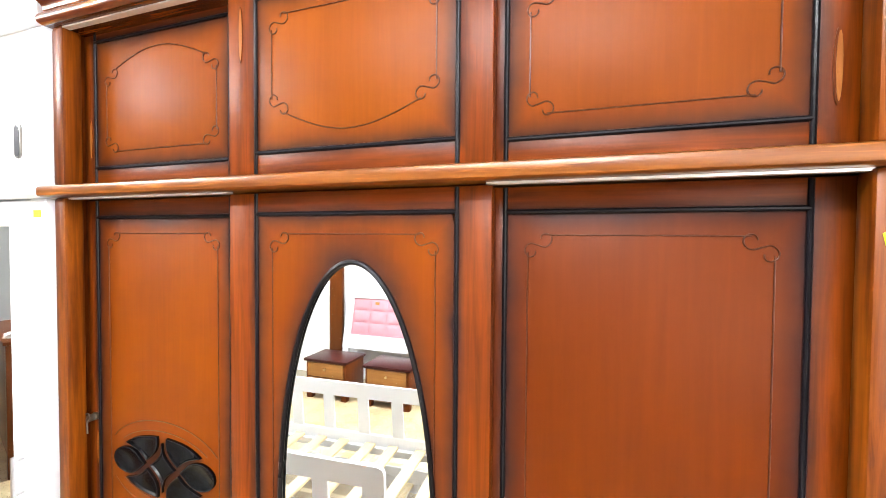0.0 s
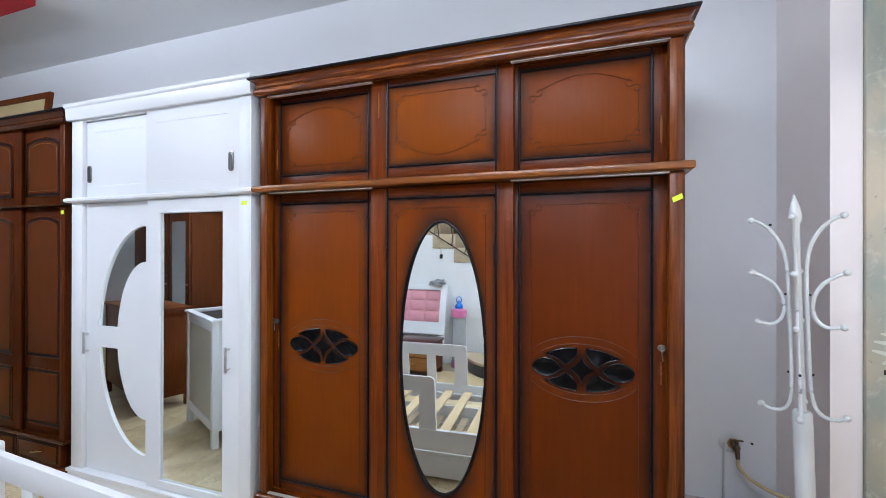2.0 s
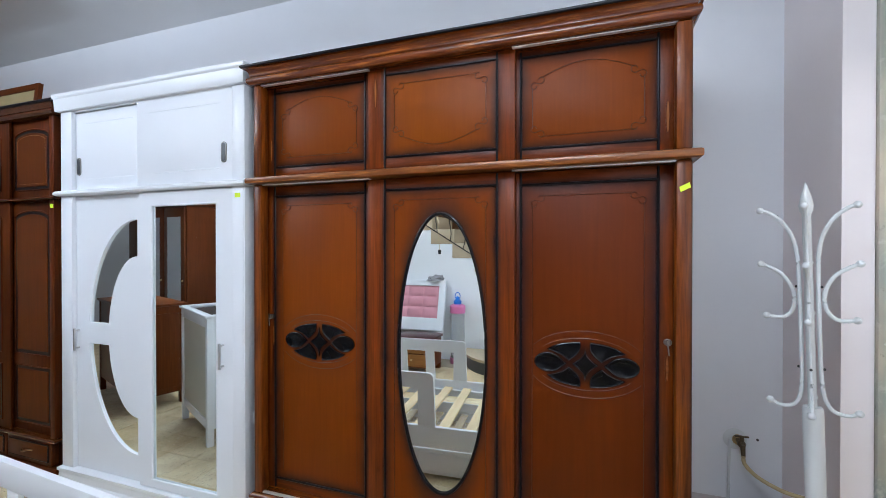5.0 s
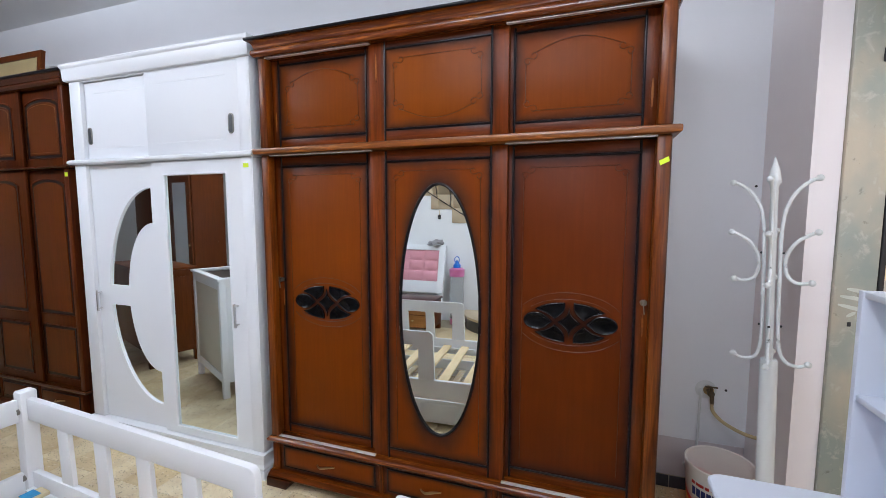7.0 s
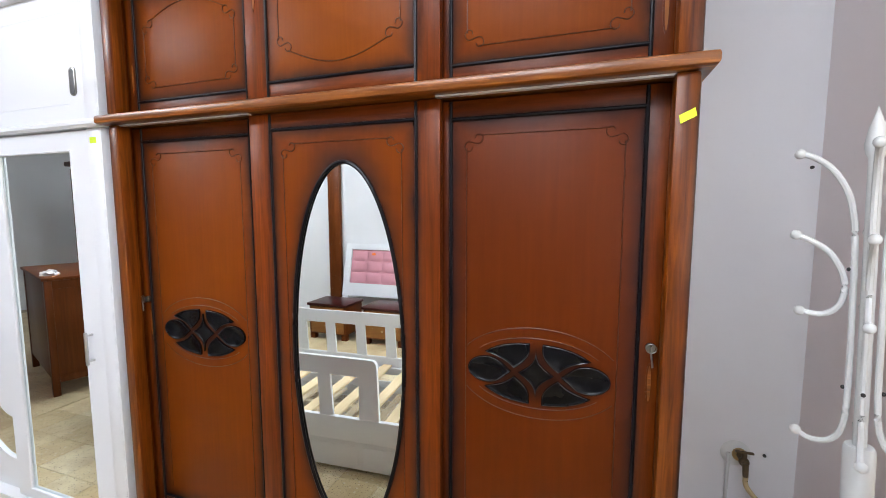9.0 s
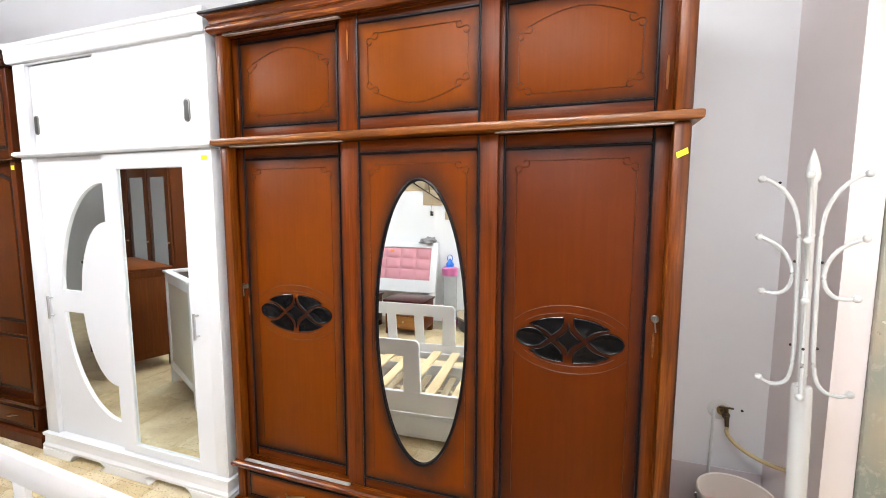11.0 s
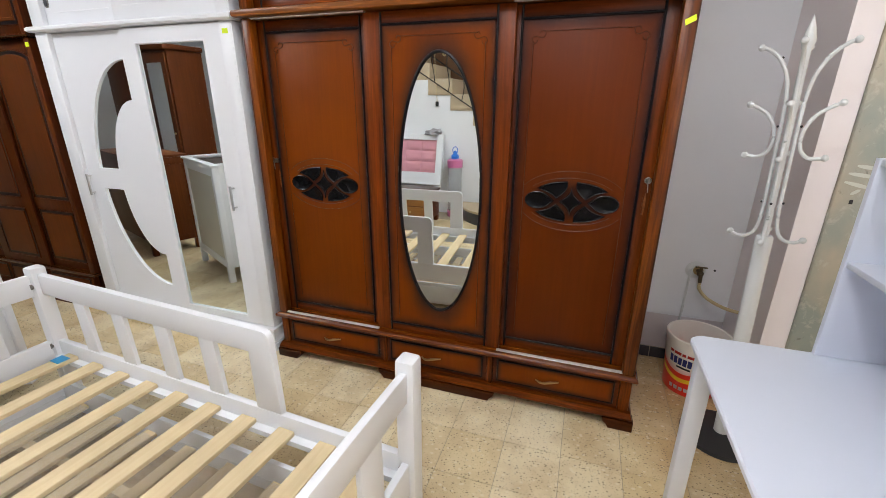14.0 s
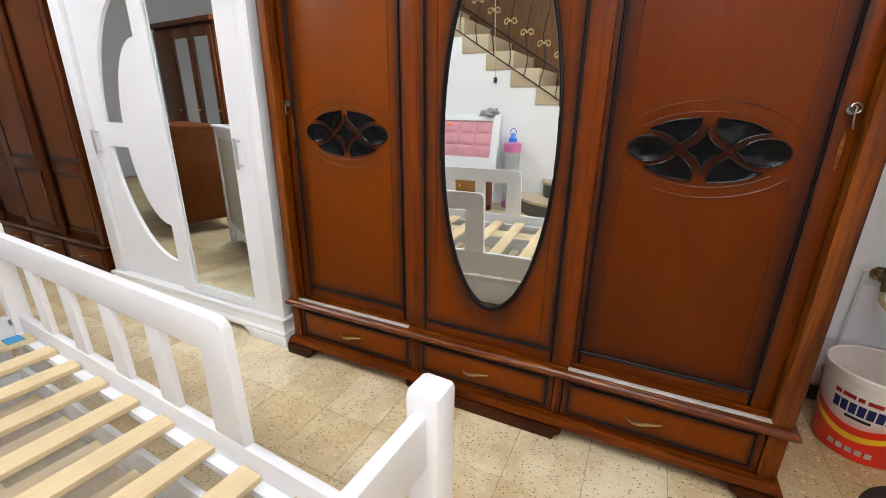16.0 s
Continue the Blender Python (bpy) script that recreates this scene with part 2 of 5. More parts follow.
def ring_plate(bm, outer, inner, y0, y1):
    """A board with a hole; outer and inner have as many (x, z) pairs, in step."""
    n = len(outer)
    rows = [[bm.verts.new((x, y, z)) for x, z in line] for line, y in ((outer, y0), (inner, y0), (inner, y1), (outer, y1))]
    for a, b in ((0, 1), (1, 2), (2, 3), (3, 0)):
        for i in range(n):
            j = (i + 1) % n
            bm.faces.new((rows[a][i], rows[a][j], rows[b][j], rows[b][i]))
    bmesh.ops.recalc_face_normals(bm, faces=bm.faces)
    return bm


def moulding(bm, profile, x0, x1, y_front, y_back, returns=True):
    """A moulding with (out, z) pairs, along x at the front and back along both sides."""
    rows = []
    for out, z in profile:
        rows.append([bm.verts.new(p) for p in ((x0 - out, y_back, z), (x0 - out, y_front - out, z), (x1 + out, y_front - out, z), (x1 + out, y_back, z))])
    for a, b in zip(rows, rows[1:]):
        for i in range(3):
            bm.faces.new((a[i], a[i + 1], b[i + 1], b[i]))
    bm.faces.new(rows[-1])
    bm.faces.new(rows[0][::-1])
    bm.faces.new([r[0] for r in rows])
    bm.faces.new([r[3] for r in rows][::-1])
    bmesh.ops.recalc_face_normals(bm, faces=bm.faces)
    return bm


def mesh_of(name, bm, mat, smooth=30):
    me = bpy.data.meshes.new(name)
    bm.to_mesh(me)
    bm.free()
    me.materials.append(mat)
    if smooth:
        me.polygons.foreach_set("use_smooth", [True] * len(me.polygons))
        me.set_sharp_from_angle(angle=radians(smooth))
    return me


def part(name, bm, mat, parent=None, label="", smooth=30):
    ob = new(name, mesh_of(name, bm, mat, smooth))
    ob.parent = parent
    return tagged(ob, label) if label else ob


def thing(name, label, category, m=None, group="", kind=""):
    ob = new(name)
    ob.empty_display_size = 0.05
    if m is not None:
        ob.matrix_basis = m
    return tagged(ob, label, category, group, kind)


def solid(name, bm, mat, label, category, group="", kind="", smooth=30):
    return tagged(new(name, mesh_of(name, bm, mat, smooth)), label, category, group, kind)


def ellipse(cx, cz, a, b, n=64, start=0.0, end=2 * math.pi):
    closed = abs(end - start - 2 * math.pi) < 1e-6
    return [(cx + a * math.cos(start + (end - start) * i / (n if closed else n - 1)), cz + b * math.sin(start + (end - start) * i / (n if closed else n - 1))) for i in range(n)]

# ---------------------------------------------------------------- setting
BACK, RIGHT, LEFT, FRONT, HIGH = 0.66, 2.437, -6.5, -3.78, 3.28
MAT_WALL = painted("white_wall_paint", (0.80, 0.812, 0.845), 0.75, 0.07, 0.18, 9)
# paler and pinker than MAT_WALL: bounced light on the return wall put into its paint
MAT_WALL_SIDE = painted("light_lifted_wall_paint", (0.90, 0.84, 0.84), 0.75, 0.06, 0.2, 9)
MAT_CEIL = painted("ceiling_paint", (0.82, 0.82, 0.82), 0.85, 0.05, 0.1, 9)


def stone_tile_material():
    m, nt, b = material("terrazzo_tile", 0.35)
    v = coords(nt)
    info = nt.nodes.new("ShaderNodeObjectInfo")
    base = mix_colour(nt, info.outputs["Random"], (0.66, 0.53, 0.30), (0.80, 0.71, 0.50))
    geo = nt.nodes.new("ShaderNodeNewGeometry")
    pos = geo.outputs["Position"]
    n2 = noise_of(nt, pos, 5, 5)
    col = mix_colour(nt, calc(nt, "MULTIPLY", ramp(nt, n2, 0.42, 0.70), 0.62), base, (0.45, 0.31, 0.15))
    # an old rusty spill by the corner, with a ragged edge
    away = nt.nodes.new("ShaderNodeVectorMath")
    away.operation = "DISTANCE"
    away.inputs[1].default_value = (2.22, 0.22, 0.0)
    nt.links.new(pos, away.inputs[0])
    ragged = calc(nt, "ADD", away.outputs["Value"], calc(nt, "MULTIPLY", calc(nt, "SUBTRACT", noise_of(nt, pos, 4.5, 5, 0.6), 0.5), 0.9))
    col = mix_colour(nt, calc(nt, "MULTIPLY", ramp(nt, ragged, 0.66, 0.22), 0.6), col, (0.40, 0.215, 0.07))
    for scale, lo, share, tone, amount in ((34, 0.32, 0.55, (0.80, 0.73, 0.58), 0.5), (70, 0.30, 0.50, (0.13, 0.085, 0.045), 0.85), (125, 0.32, 0.50, (0.27, 0.19, 0.10), 0.5)):
        warp = nt.nodes.new("ShaderNodeMapping")
        warp.inputs["Scale"].default_value = (1.0, 1.45, 1.0)
        warp.inputs["Rotation"].default_value = (0, 0, scale)
        nt.links.new(pos, warp.inputs[0])
        vor = nt.nodes.new("ShaderNodeTexVoronoi")
        vor.inputs["Scale"].default_value = scale
        nt.links.new(warp.outputs[0], vor.inputs["Vector"])
        sep = nt.nodes.new("ShaderNodeSeparateColor")
        nt.links.new(vor.outputs["Color"], sep.inputs[0])
        chips = calc(nt, "MULTIPLY", ramp(nt, vor.outputs["Distance"], lo, lo - 0.08), ramp(nt, sep.outputs[0], share, share + 0.04))
        col = mix_colour(nt, calc(nt, "MULTIPLY", chips, amount), col, tone)
    nt.links.new(col, b.inputs["Base Color"])
    nt.links.new(ramp(nt, noise_of(nt, geo.outputs["Position"], 14, 4), -0.9, 2.4), b.inputs["Roughness"])
    bump(nt, b, noise_of(nt, geo.outputs["Position"], 60, 3), 0.08, 0.001)
    return m


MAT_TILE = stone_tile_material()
MAT_GROUT = painted("sandy_grout", (0.42, 0.36, 0.26), 0.9, 0.2, 0.3, 20)

floor = solid("floor", boxed(LEFT - 0.2, 5.2, FRONT - 1.8, BACK + 0.2, -0.2, -0.004), MAT_GROUT, "beige speckled terrazzo tiles with sandy joints", "floor", kind="structure")
solid("wall_north", boxed(LEFT - 0.2, RIGHT + 0.2, BACK, BACK + 0.2, 0, HIGH), MAT_WALL, "white painted plaster wall behind the wardrobes", "wall", kind="structure")
solid("wall_west", boxed(LEFT - 0.2, LEFT, FRONT - 1.8, BACK, 0, HIGH), MAT_WALL, "white painted plaster wall", "wall", kind="structure")
solid("wall_south", boxed(LEFT, 3.4, FRONT - 1.8, FRONT - 1.6, 0, HIGH), MAT_WALL, "white painted wall behind the stairs", "wall", kind="structure")
solid("ceiling", boxed(LEFT - 0.2, 3.0, FRONT - 1.8, BACK + 0.2, HIGH, HIGH + 0.2), MAT_CEIL, "plain off-white plaster ceiling", "ceiling", kind="structure")
solid("wall_east", boxed(RIGHT, RIGHT + 0.098, 0.165, BACK, 0, HIGH), MAT_WALL_SIDE, "short return wall with small stains, its paint lifted pinkish for bounced light", "wall", kind="structure")

# ---------------------------------------------------------------- large sliding wardrobe
WX0, WX1 = -0.075, 1.904


def scroll(cx, cz, sx, sz, r=0.021):
    """A small double curl, mirrored by sx and sz."""
    pts = []
    for i in range(22):
        a = i / 21 * 1.55 * math.pi
        k = r * (0.45 + 0.55 * i / 21)
        pts.append((cx + sx * (k * math.cos(a) - r * 1.0), cz + sz * (k * math.sin(a) + r * 0.55)))
    for i in range(22):
        a = math.pi * 0.5 - i / 21 * 1.55 * math.pi
        k = r * (1.0 - 0.55 * i / 21)
        pts.append((cx + sx * (k * math.cos(a) + r * 0.55), cz + sz * (k * math.sin(a) - r * 1.0)))
    return pts


def carve(parent, pts, y, r=0.0015):
    part("carved_line", tube(bmesh.new(), [(x, y, z) for x, z in pts], r, 6), MAT_LINE, parent)


def frame_lines(parent, x0, x1, z0, z1, y, top=True, bottom=True, arch_top=0.0, arch_bottom=0.0, inset=0.048, curl=0.017):
    a, b, lo, hi = x0 + inset, x1 - inset, z0 + inset, z1 - inset
    g = curl * 2.1
    def arc(za, h):
        return [(a + g + (b - a - 2 * g) * i / 20, za + h * math.sin(math.pi * i / 20)) for i in range(21)]
    if top:
        carve(parent, arc(hi - max(arch_top, 0) * 0.9, arch_top), y)
        for sx, x in ((1, a + curl), (-1, b - curl)):
            carve(parent, scroll(x, hi - curl - max(arch_top, 0) * 0.9, -sx, 1, curl), y, 0.0016)
    if bottom:
        carve(parent, arc(lo + max(arch_bottom, 0) * 0.9, -arch_bottom), y)
        for sx, x in ((1, a + curl), (-1, b - curl)):
            carve(parent, scroll(x, lo + curl + max(arch_bottom, 0) * 0.9, -sx, -1, curl), y, 0.0016)
    zt = hi - g - max(arch_top, 0) * 0.9 if top else hi
    zb = lo + g + max(arch_bottom, 0) * 0.9 if bottom else lo
    for x in (a, b):
        carve(parent, [(x, zb), (x, zt)], y, 0.0016)


def petals(parent, cx, cz, w, h, y):
    """Six black glossy petals round a diamond."""
    def petal(pts):
        # a shallow dish with a raised rim
        bm = bmesh.new()
        n = len(pts)
        mx, mz = sum(p[0] for p in pts) / n, sum(p[1] for p in pts) / n
        rows = []
        for k, yy in ((1.0, y), (1.0, y - 0.008), (0.93, y - 0.0085), (0.80, y - 0.0035)):
            rows.append([bm.verts.new((cx + w * (mx + (px - mx) * k), yy, cz + h * (mz + (pz - mz) * k))) for px, pz in pts])
        for p, q in zip(rows, rows[1:]):
            for i in range(n):
                bm.faces.new((p[i], p[(i + 1) % n], q[(i + 1) % n], q[i]))
        bm.faces.new(rows[-1])
        bmesh.ops.recalc_face_normals(bm, faces=bm.faces)
        dish = part("petal", bm, MAT_PETAL, parent, "glossy black carved petal", 45)
        part("petal_rim", tube(bmesh.new(), [(cx + w * (mx + (px - mx) * 0.95), y - 0.0075, cz + h * (mz + (pz - mz) * 0.95)) for px, pz in pts], 0.0012, 6, True), MAT_PETAL_RIM, dish)
    def arcs(corners, sag):
        out = []
        for (xa, za), (xb, zb), s in zip(corners, corners[1:] + corners[:1], sag):
            nx, nz = zb - za, xa - xb
            for i in range(6):
                t = i / 6
                out.append((xa + (xb - xa) * t + s * nx * math.sin(math.pi * t), za + (zb - za) * t + s * nz * math.sin(math.pi * t)))
        return out
    for s in (-1, 1):
        leaf = [(0.175, 0.0)] + [(0.358 + 0.142 * math.cos(t), 0.215 * math.sin(t)) for t in [math.radians(-150 + 300 * i / 18) for i in range(19)]]
        petal([(s * px, pz) for px, pz in leaf])
        for u in (-1, 1):
            tri = arcs([(0.372, 0.290), (0.045, 0.490), (0.155, 0.065)], (0.13, 0.10, -0.10))
            petal([(s * px, u * pz) for px, pz in tri])
    petal(arcs([(0, 0.40), (-0.125, 0), (0, -0.40), (0.125, 0)], (-0.10, -0.10, -0.10, -0.10)))


MAT_PETAL = plain("black_lacquer", (0.003, 0.003, 0.0035), 0.22, 0.0, 0.10)
MAT_PETAL_RIM = plain("black_lacquer_rim", (0.008, 0.008, 0.010), 0.18, 0.0, 0.6)


# tone scales red and green door by door; it also carries uneven light and sheen
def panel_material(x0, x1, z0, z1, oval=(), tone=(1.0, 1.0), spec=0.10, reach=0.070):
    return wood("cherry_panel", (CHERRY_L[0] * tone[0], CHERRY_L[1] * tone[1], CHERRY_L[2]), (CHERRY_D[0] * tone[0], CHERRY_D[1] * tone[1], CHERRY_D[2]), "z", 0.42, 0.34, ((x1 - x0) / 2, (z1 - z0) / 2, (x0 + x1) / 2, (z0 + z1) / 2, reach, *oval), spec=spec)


def border_material(x0, x1, z0, z1, along):
    return wood("cherry_border", (0.190, 0.037, 0.0015), (0.050, 0.0080, 0.0006), along, 0.36, 1.0, ((x1 - x0) / 2, (z1 - z0) / 2, (x0 + x1) / 2, (z0 + z1) / 2, 0.038), both=True)


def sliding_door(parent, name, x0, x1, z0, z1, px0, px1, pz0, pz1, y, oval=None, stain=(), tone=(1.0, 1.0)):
    """Rails, stiles and a panel between px0..px1 and pz0..pz1, its face at y."""
    d = part(name, boxed(x0, x1, y + 0.012, y + 0.026, z0, z1), MAT_POST, parent)
    upright, cross = border_material(px0, px1, pz0, pz1, "z"), border_material(px0, px1, pz0, pz1, "x")
    part("stile", boxed(x0, px0, y, y + 0.012, z0, z1, 0.003), upright, d)
    part("stile", boxed(px1, x1, y, y + 0.012, z0, z1, 0.003), upright, d)
    part("rail", boxed(px0 + 0.001, px1 - 0.001, y + 0.001, y + 0.012, pz1, z1, 0.003), cross, d)
    part("rail", boxed(px0 + 0.001, px1 - 0.001, y + 0.001, y + 0.012, z0, pz0, 0.003), cross, d)
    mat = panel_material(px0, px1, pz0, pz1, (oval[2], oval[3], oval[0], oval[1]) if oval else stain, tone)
    if oval:
        cx, cz, a, b = oval
        n = 96
        inner = ellipse(cx, cz, a, b, n)
        outer = []
        for i in range(n):
            t = 2 * math.pi * i / n
            c, s = math.cos(t) * a, math.sin(t) * b
            k = min((px1 - cx) / abs(c) if abs(c) > 1e-9 else 1e9, (pz1 - cz) / abs(s) if abs(s) > 1e-9 else 1e9) if (c >= 0 and s >= 0) else \
                min(((px1 - cx) if c > 0 else (cx - px0)) / abs(c) if abs(c) > 1e-9 else 1e9, ((pz1 - cz) if s > 0 else (cz - pz0)) / abs(s) if abs(s) > 1e-9 else 1e9)
            outer.append((cx + c * k, cz + s * k))
        part("panel", ring_plate(bmesh.new(), outer, inner, y + 0.002, y + 0.012), mat, d, smooth=20)
        part("mirror", plate(bmesh.new(), ellipse(cx, cz, a + 0.003, b + 0.003, 96), y + 0.006, y + 0.011), MAT_MIRROR, d, "oval silvered mirror")
        part("mirror_bead", tube(bmesh.new(), [(x, y + 0.001, z) for x, z in ellipse(cx, cz, a + 0.004, b + 0.004, 96)], 0.0065, 8, True), MAT_BLACK, d, "black bead round the mirror")
    else:
        part("panel", boxed(px0, px1, y + 0.002, y + 0.0121, pz0, pz1, 0.002), mat, d)
    bead = 0.0052
    for a, b in (((px0, z0 + 0.002), (px0, z1 - 0.002)), ((px1, z0 + 0.002), (px1, z1 - 0.002)), ((px0, pz1), (px1, pz1)), ((px0, pz0), (px1, pz0))):
        part("bead", rod(bmesh.new(), (a[0], y + 0.001, a[1]), (b[0], y + 0.001, b[1]), bead, seg=10), MAT_BLACK, d)
    return d


def finger_pull(parent, x, z, y, h=0.14, mat=None):
    part("finger_pull", plate(bmesh.new(), ellipse(x, z, 0.0075, h / 2, 24), y - 0.0015, y + 0.004), MAT_POST, parent, "recessed wooden finger pull")
    part("pull_hollow", plate(bmesh.new(), ellipse(x + 0.0012, z, 0.0046, h / 2 - 0.006, 24), y - 0.0022, y + 0.004), mat or MAT_PULL, parent)


def lock(parent, x, z, y):
    part("lock", rod(bmesh.new(), (x, y, z), (x, y - 0.008, z), 0.012), MAT_NICKEL, parent, "steel cylinder lock")
    b = boxed(x - 0.0015, x + 0.0015, y - 0.03, y - 0.006, z - 0.012, z + 0.010)
    rod(b, (x, y - 0.028, z - 0.01), (x + 0.004, y - 0.03, z - 0.045), 0.0025)
    tube(b, [(x + 0.012 * math.cos(t), y - 0.026, z + 0.004 + 0.012 * math.sin(t)) for t in [2 * math.pi * i / 16 for i in range(16)]], 0.002, 6, True)
    part("key", b, MAT_NICKEL, parent, "small steel key hanging in the lock")


def drawer_pull(parent, x, z, y):
    pts = [(x + 0.055 * u, y - 0.018 * (1 - abs(u) ** 3) - 0.002, z + 0.007 * math.sin(u * 2.6)) for u in [i / 10 - 1 for i in range(21)]]
    part("pull", tube(bmesh.new(), pts, lambda u: 0.0035 + 0.003 * math.sin(math.pi * u), 8), MAT_BRASS, parent, "curved brass pull")


def big_wardrobe():
    w = thing("sliding_wardrobe", "cherry-stained three-door sliding wardrobe with black patina and oval mirror", "wardrobe", pose(0, 0, 0))
    yb = 0.60
    part("side_panel", boxed(WX0 + 0.003, WX0 + 0.025, -0.05, yb, 0.06, 2.420), MAT_POST, w)
    part("side_panel", boxed(WX1 - 0.025, WX1 - 0.003, -0.05, yb, 0.06, 2.420), MAT_POST, w)
    part("back_panel", boxed(WX0 + 0.025, WX1 - 0.025, yb - 0.01, yb, 0.06, 2.420), MAT_POST, w)
    part("top_panel", boxed(WX0 + 0.025, WX1 - 0.025, -0.04, yb - 0.01, 2.404, 2.420), MAT_RAIL, w)
    part("mid_panel", boxed(WX0 + 0.025, WX1 - 0.025, 0.04, yb - 0.01, 1.87, 1.90), MAT_RAIL, w)
    part("floor_panel", boxed(WX0 + 0.025, WX1 - 0.025, -0.04, yb - 0.01, 0.270, 0.2915), MAT_RAIL, w)
    for za, zb in ((0.294, 1.872), (1.906, 2.374)):
        for xa, xb in ((WX0, WX0 + 0.050), (WX1 - 0.055, WX1)):
            part("upright", boxed(xa, xb, -0.075, -0.02, za, zb, 0.010), MAT_UPRIGHT_W if xa < 0.5 else MAT_UPRIGHT_E, w)
    # crown: a heavy torus below a cove and a thin dark cap
    torus = [(0.003 + 0.0215 * math.cos(t), 2.3965 + 0.0215 * math.sin(t)) for t in [math.radians(-90 + 15 * i) for i in range(12)]]
    cove = [(0.012 + 0.028 * (1 - math.cos(t)), 2.421 + 0.033 * math.sin(t)) for t in [math.radians(15 * i) for i in range(7)]]
    part("crown", moulding(bmesh.new(), [(0.0, 2.375)] + torus + [(0.010, 2.4185)] + cove, WX0, WX1, -0.075, yb), MAT_CROWN, w, "heavy rounded crown moulding with worn pale streaks")
    part("crown_cap", moulding(bmesh.new(), [(0.036, 2.4545), (0.043, 2.456), (0.045, 2.460), (0.045, 2.466), (0.041, 2.470)], WX0, WX1, -0.075, yb), MAT_BLACK, w)
    # ledge between the two bodies, and its tracks
    part("shelf_ledge", moulding(bmesh.new(), [(0.0, 1.872), (0.020, 1.8725), (0.026, 1.876), (0.028, 1.882), (0.028, 1.896), (0.026, 1.902), (0.020, 1.905), (0.0, 1.9055)], WX0, WX1, -0.075, yb), MAT_EDGE, w, "rounded wooden ledge with worn pale edge")
    part("base_ledge", moulding(bmesh.new(), [(0.0, 0.263), (0.008, 0.264), (0.015, 0.270), (0.018, 0.278), (0.015, 0.287), (0.008, 0.2925), (0.0, 0.2935)], WX0, WX1, -0.075, yb), MAT_CROWN, w)
    for x0, x1 in ((-0.03, 0.585), (1.25, 1.855)):
        part("track", boxed(x0, x1, -0.066, -0.050, 0.2942, 0.3015, 0.001), MAT_ALU, w, "bright aluminium sliding track")
        part("track", boxed(x0, x1, -0.062, -0.044, 1.8665, 1.8715), MAT_ALU, w)
        part("track", boxed(x0, x1, -0.070, -0.050, 2.3705, 2.3745), MAT_ALU, w)
        part("track_rail", boxed(x0, x1, -0.049, 0.03, 2.394, 2.4035), MAT_RAIL, w)
    # doors: outer pairs on the rear track, middle ones on the front track
    lo, hi, top, base, head = 0.345, 1.815, 1.868, 0.2942, 2.3935
    stain = (0.185, 0.085)
    dl = sliding_door(w, "lower_door", -0.055, 0.60, base, top, -0.002, 0.531, lo, hi, 0.0, None, (*stain, 0.270, 1.077))
    # lower right: redder stain, also darkened for weak light; upper doors lifted for sheen
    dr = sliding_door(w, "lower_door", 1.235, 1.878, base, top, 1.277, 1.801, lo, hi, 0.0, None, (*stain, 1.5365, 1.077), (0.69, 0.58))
    dc = sliding_door(w, "lower_door", 0.570, 1.258, base, top, 0.657, 1.183, lo, hi, -0.042, (0.931, 1.080, 0.201, 0.618))
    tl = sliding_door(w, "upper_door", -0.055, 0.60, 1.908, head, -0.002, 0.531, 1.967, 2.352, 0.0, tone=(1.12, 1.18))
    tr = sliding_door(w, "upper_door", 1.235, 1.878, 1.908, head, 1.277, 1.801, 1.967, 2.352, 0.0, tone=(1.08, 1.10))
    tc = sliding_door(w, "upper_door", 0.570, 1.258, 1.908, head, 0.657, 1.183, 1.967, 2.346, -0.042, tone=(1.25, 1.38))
    frame_lines(dl, -0.002, 0.531, lo, hi, 0.0014, bottom=False)
    frame_lines(dr, 1.277, 1.801, lo, hi, 0.0014, bottom=False)
    frame_lines(dc, 0.657, 1.183, lo, hi, -0.0406, bottom=False)
    frame_lines(tl, -0.002, 0.531, 1.967, 2.352, 0.0014, arch_top=0.05)
    frame_lines(tr, 1.277, 1.801, 1.967, 2.352, 0.0014, arch_top=0.05)
    frame_lines(tc, 0.657, 1.183, 1.967, 2.346, -0.0406, arch_bottom=0.05)
    for d, cx in ((dl, 0.270), (dr, 1.5365)):
        petals(d, cx, 1.077, 0.405, 0.185, 0.002)
        for s in (1, -1):
            carve(d, ellipse(cx, 1.077, 0.235, s * 0.135, 40, math.radians(28), math.radians(152)), 0.0015, 0.0014)
            carve(d, ellipse(cx, 1.077, 0.205, s * 0.105, 40, math.radians(35), math.radians(145)), 0.0015, 0.0013)
    lock(dl, -0.018, 1.19, 0.0)
    lock(dr, 1.832, 1.19, 0.0)
    finger_pull(dl, -0.012, 1.09, 0.0, 0.11, MAT_EDGE)
    finger_pull(dr, 1.832, 1.09, 0.0, 0.11, MAT_EDGE)
    finger_pull(tl, -0.024, 2.055, 0.0, 0.12)
    finger_pull(tr, 1.832, 2.05, 0.0, 0.13)
    finger_pull(tc, 0.610, 2.265, -0.042)
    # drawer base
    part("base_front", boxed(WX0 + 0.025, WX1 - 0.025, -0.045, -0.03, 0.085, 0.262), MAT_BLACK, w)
    for xa, xb in ((WX0 + 0.002, WX0 + 0.050), (0.606, 0.630), (1.206, 1.236), (WX1 - 0.052, WX1 - 0.002)):
        part("base_upright", boxed(xa, xb, -0.068, -0.0455, 0.092, 0.2625, 0.005), MAT_POST, w)
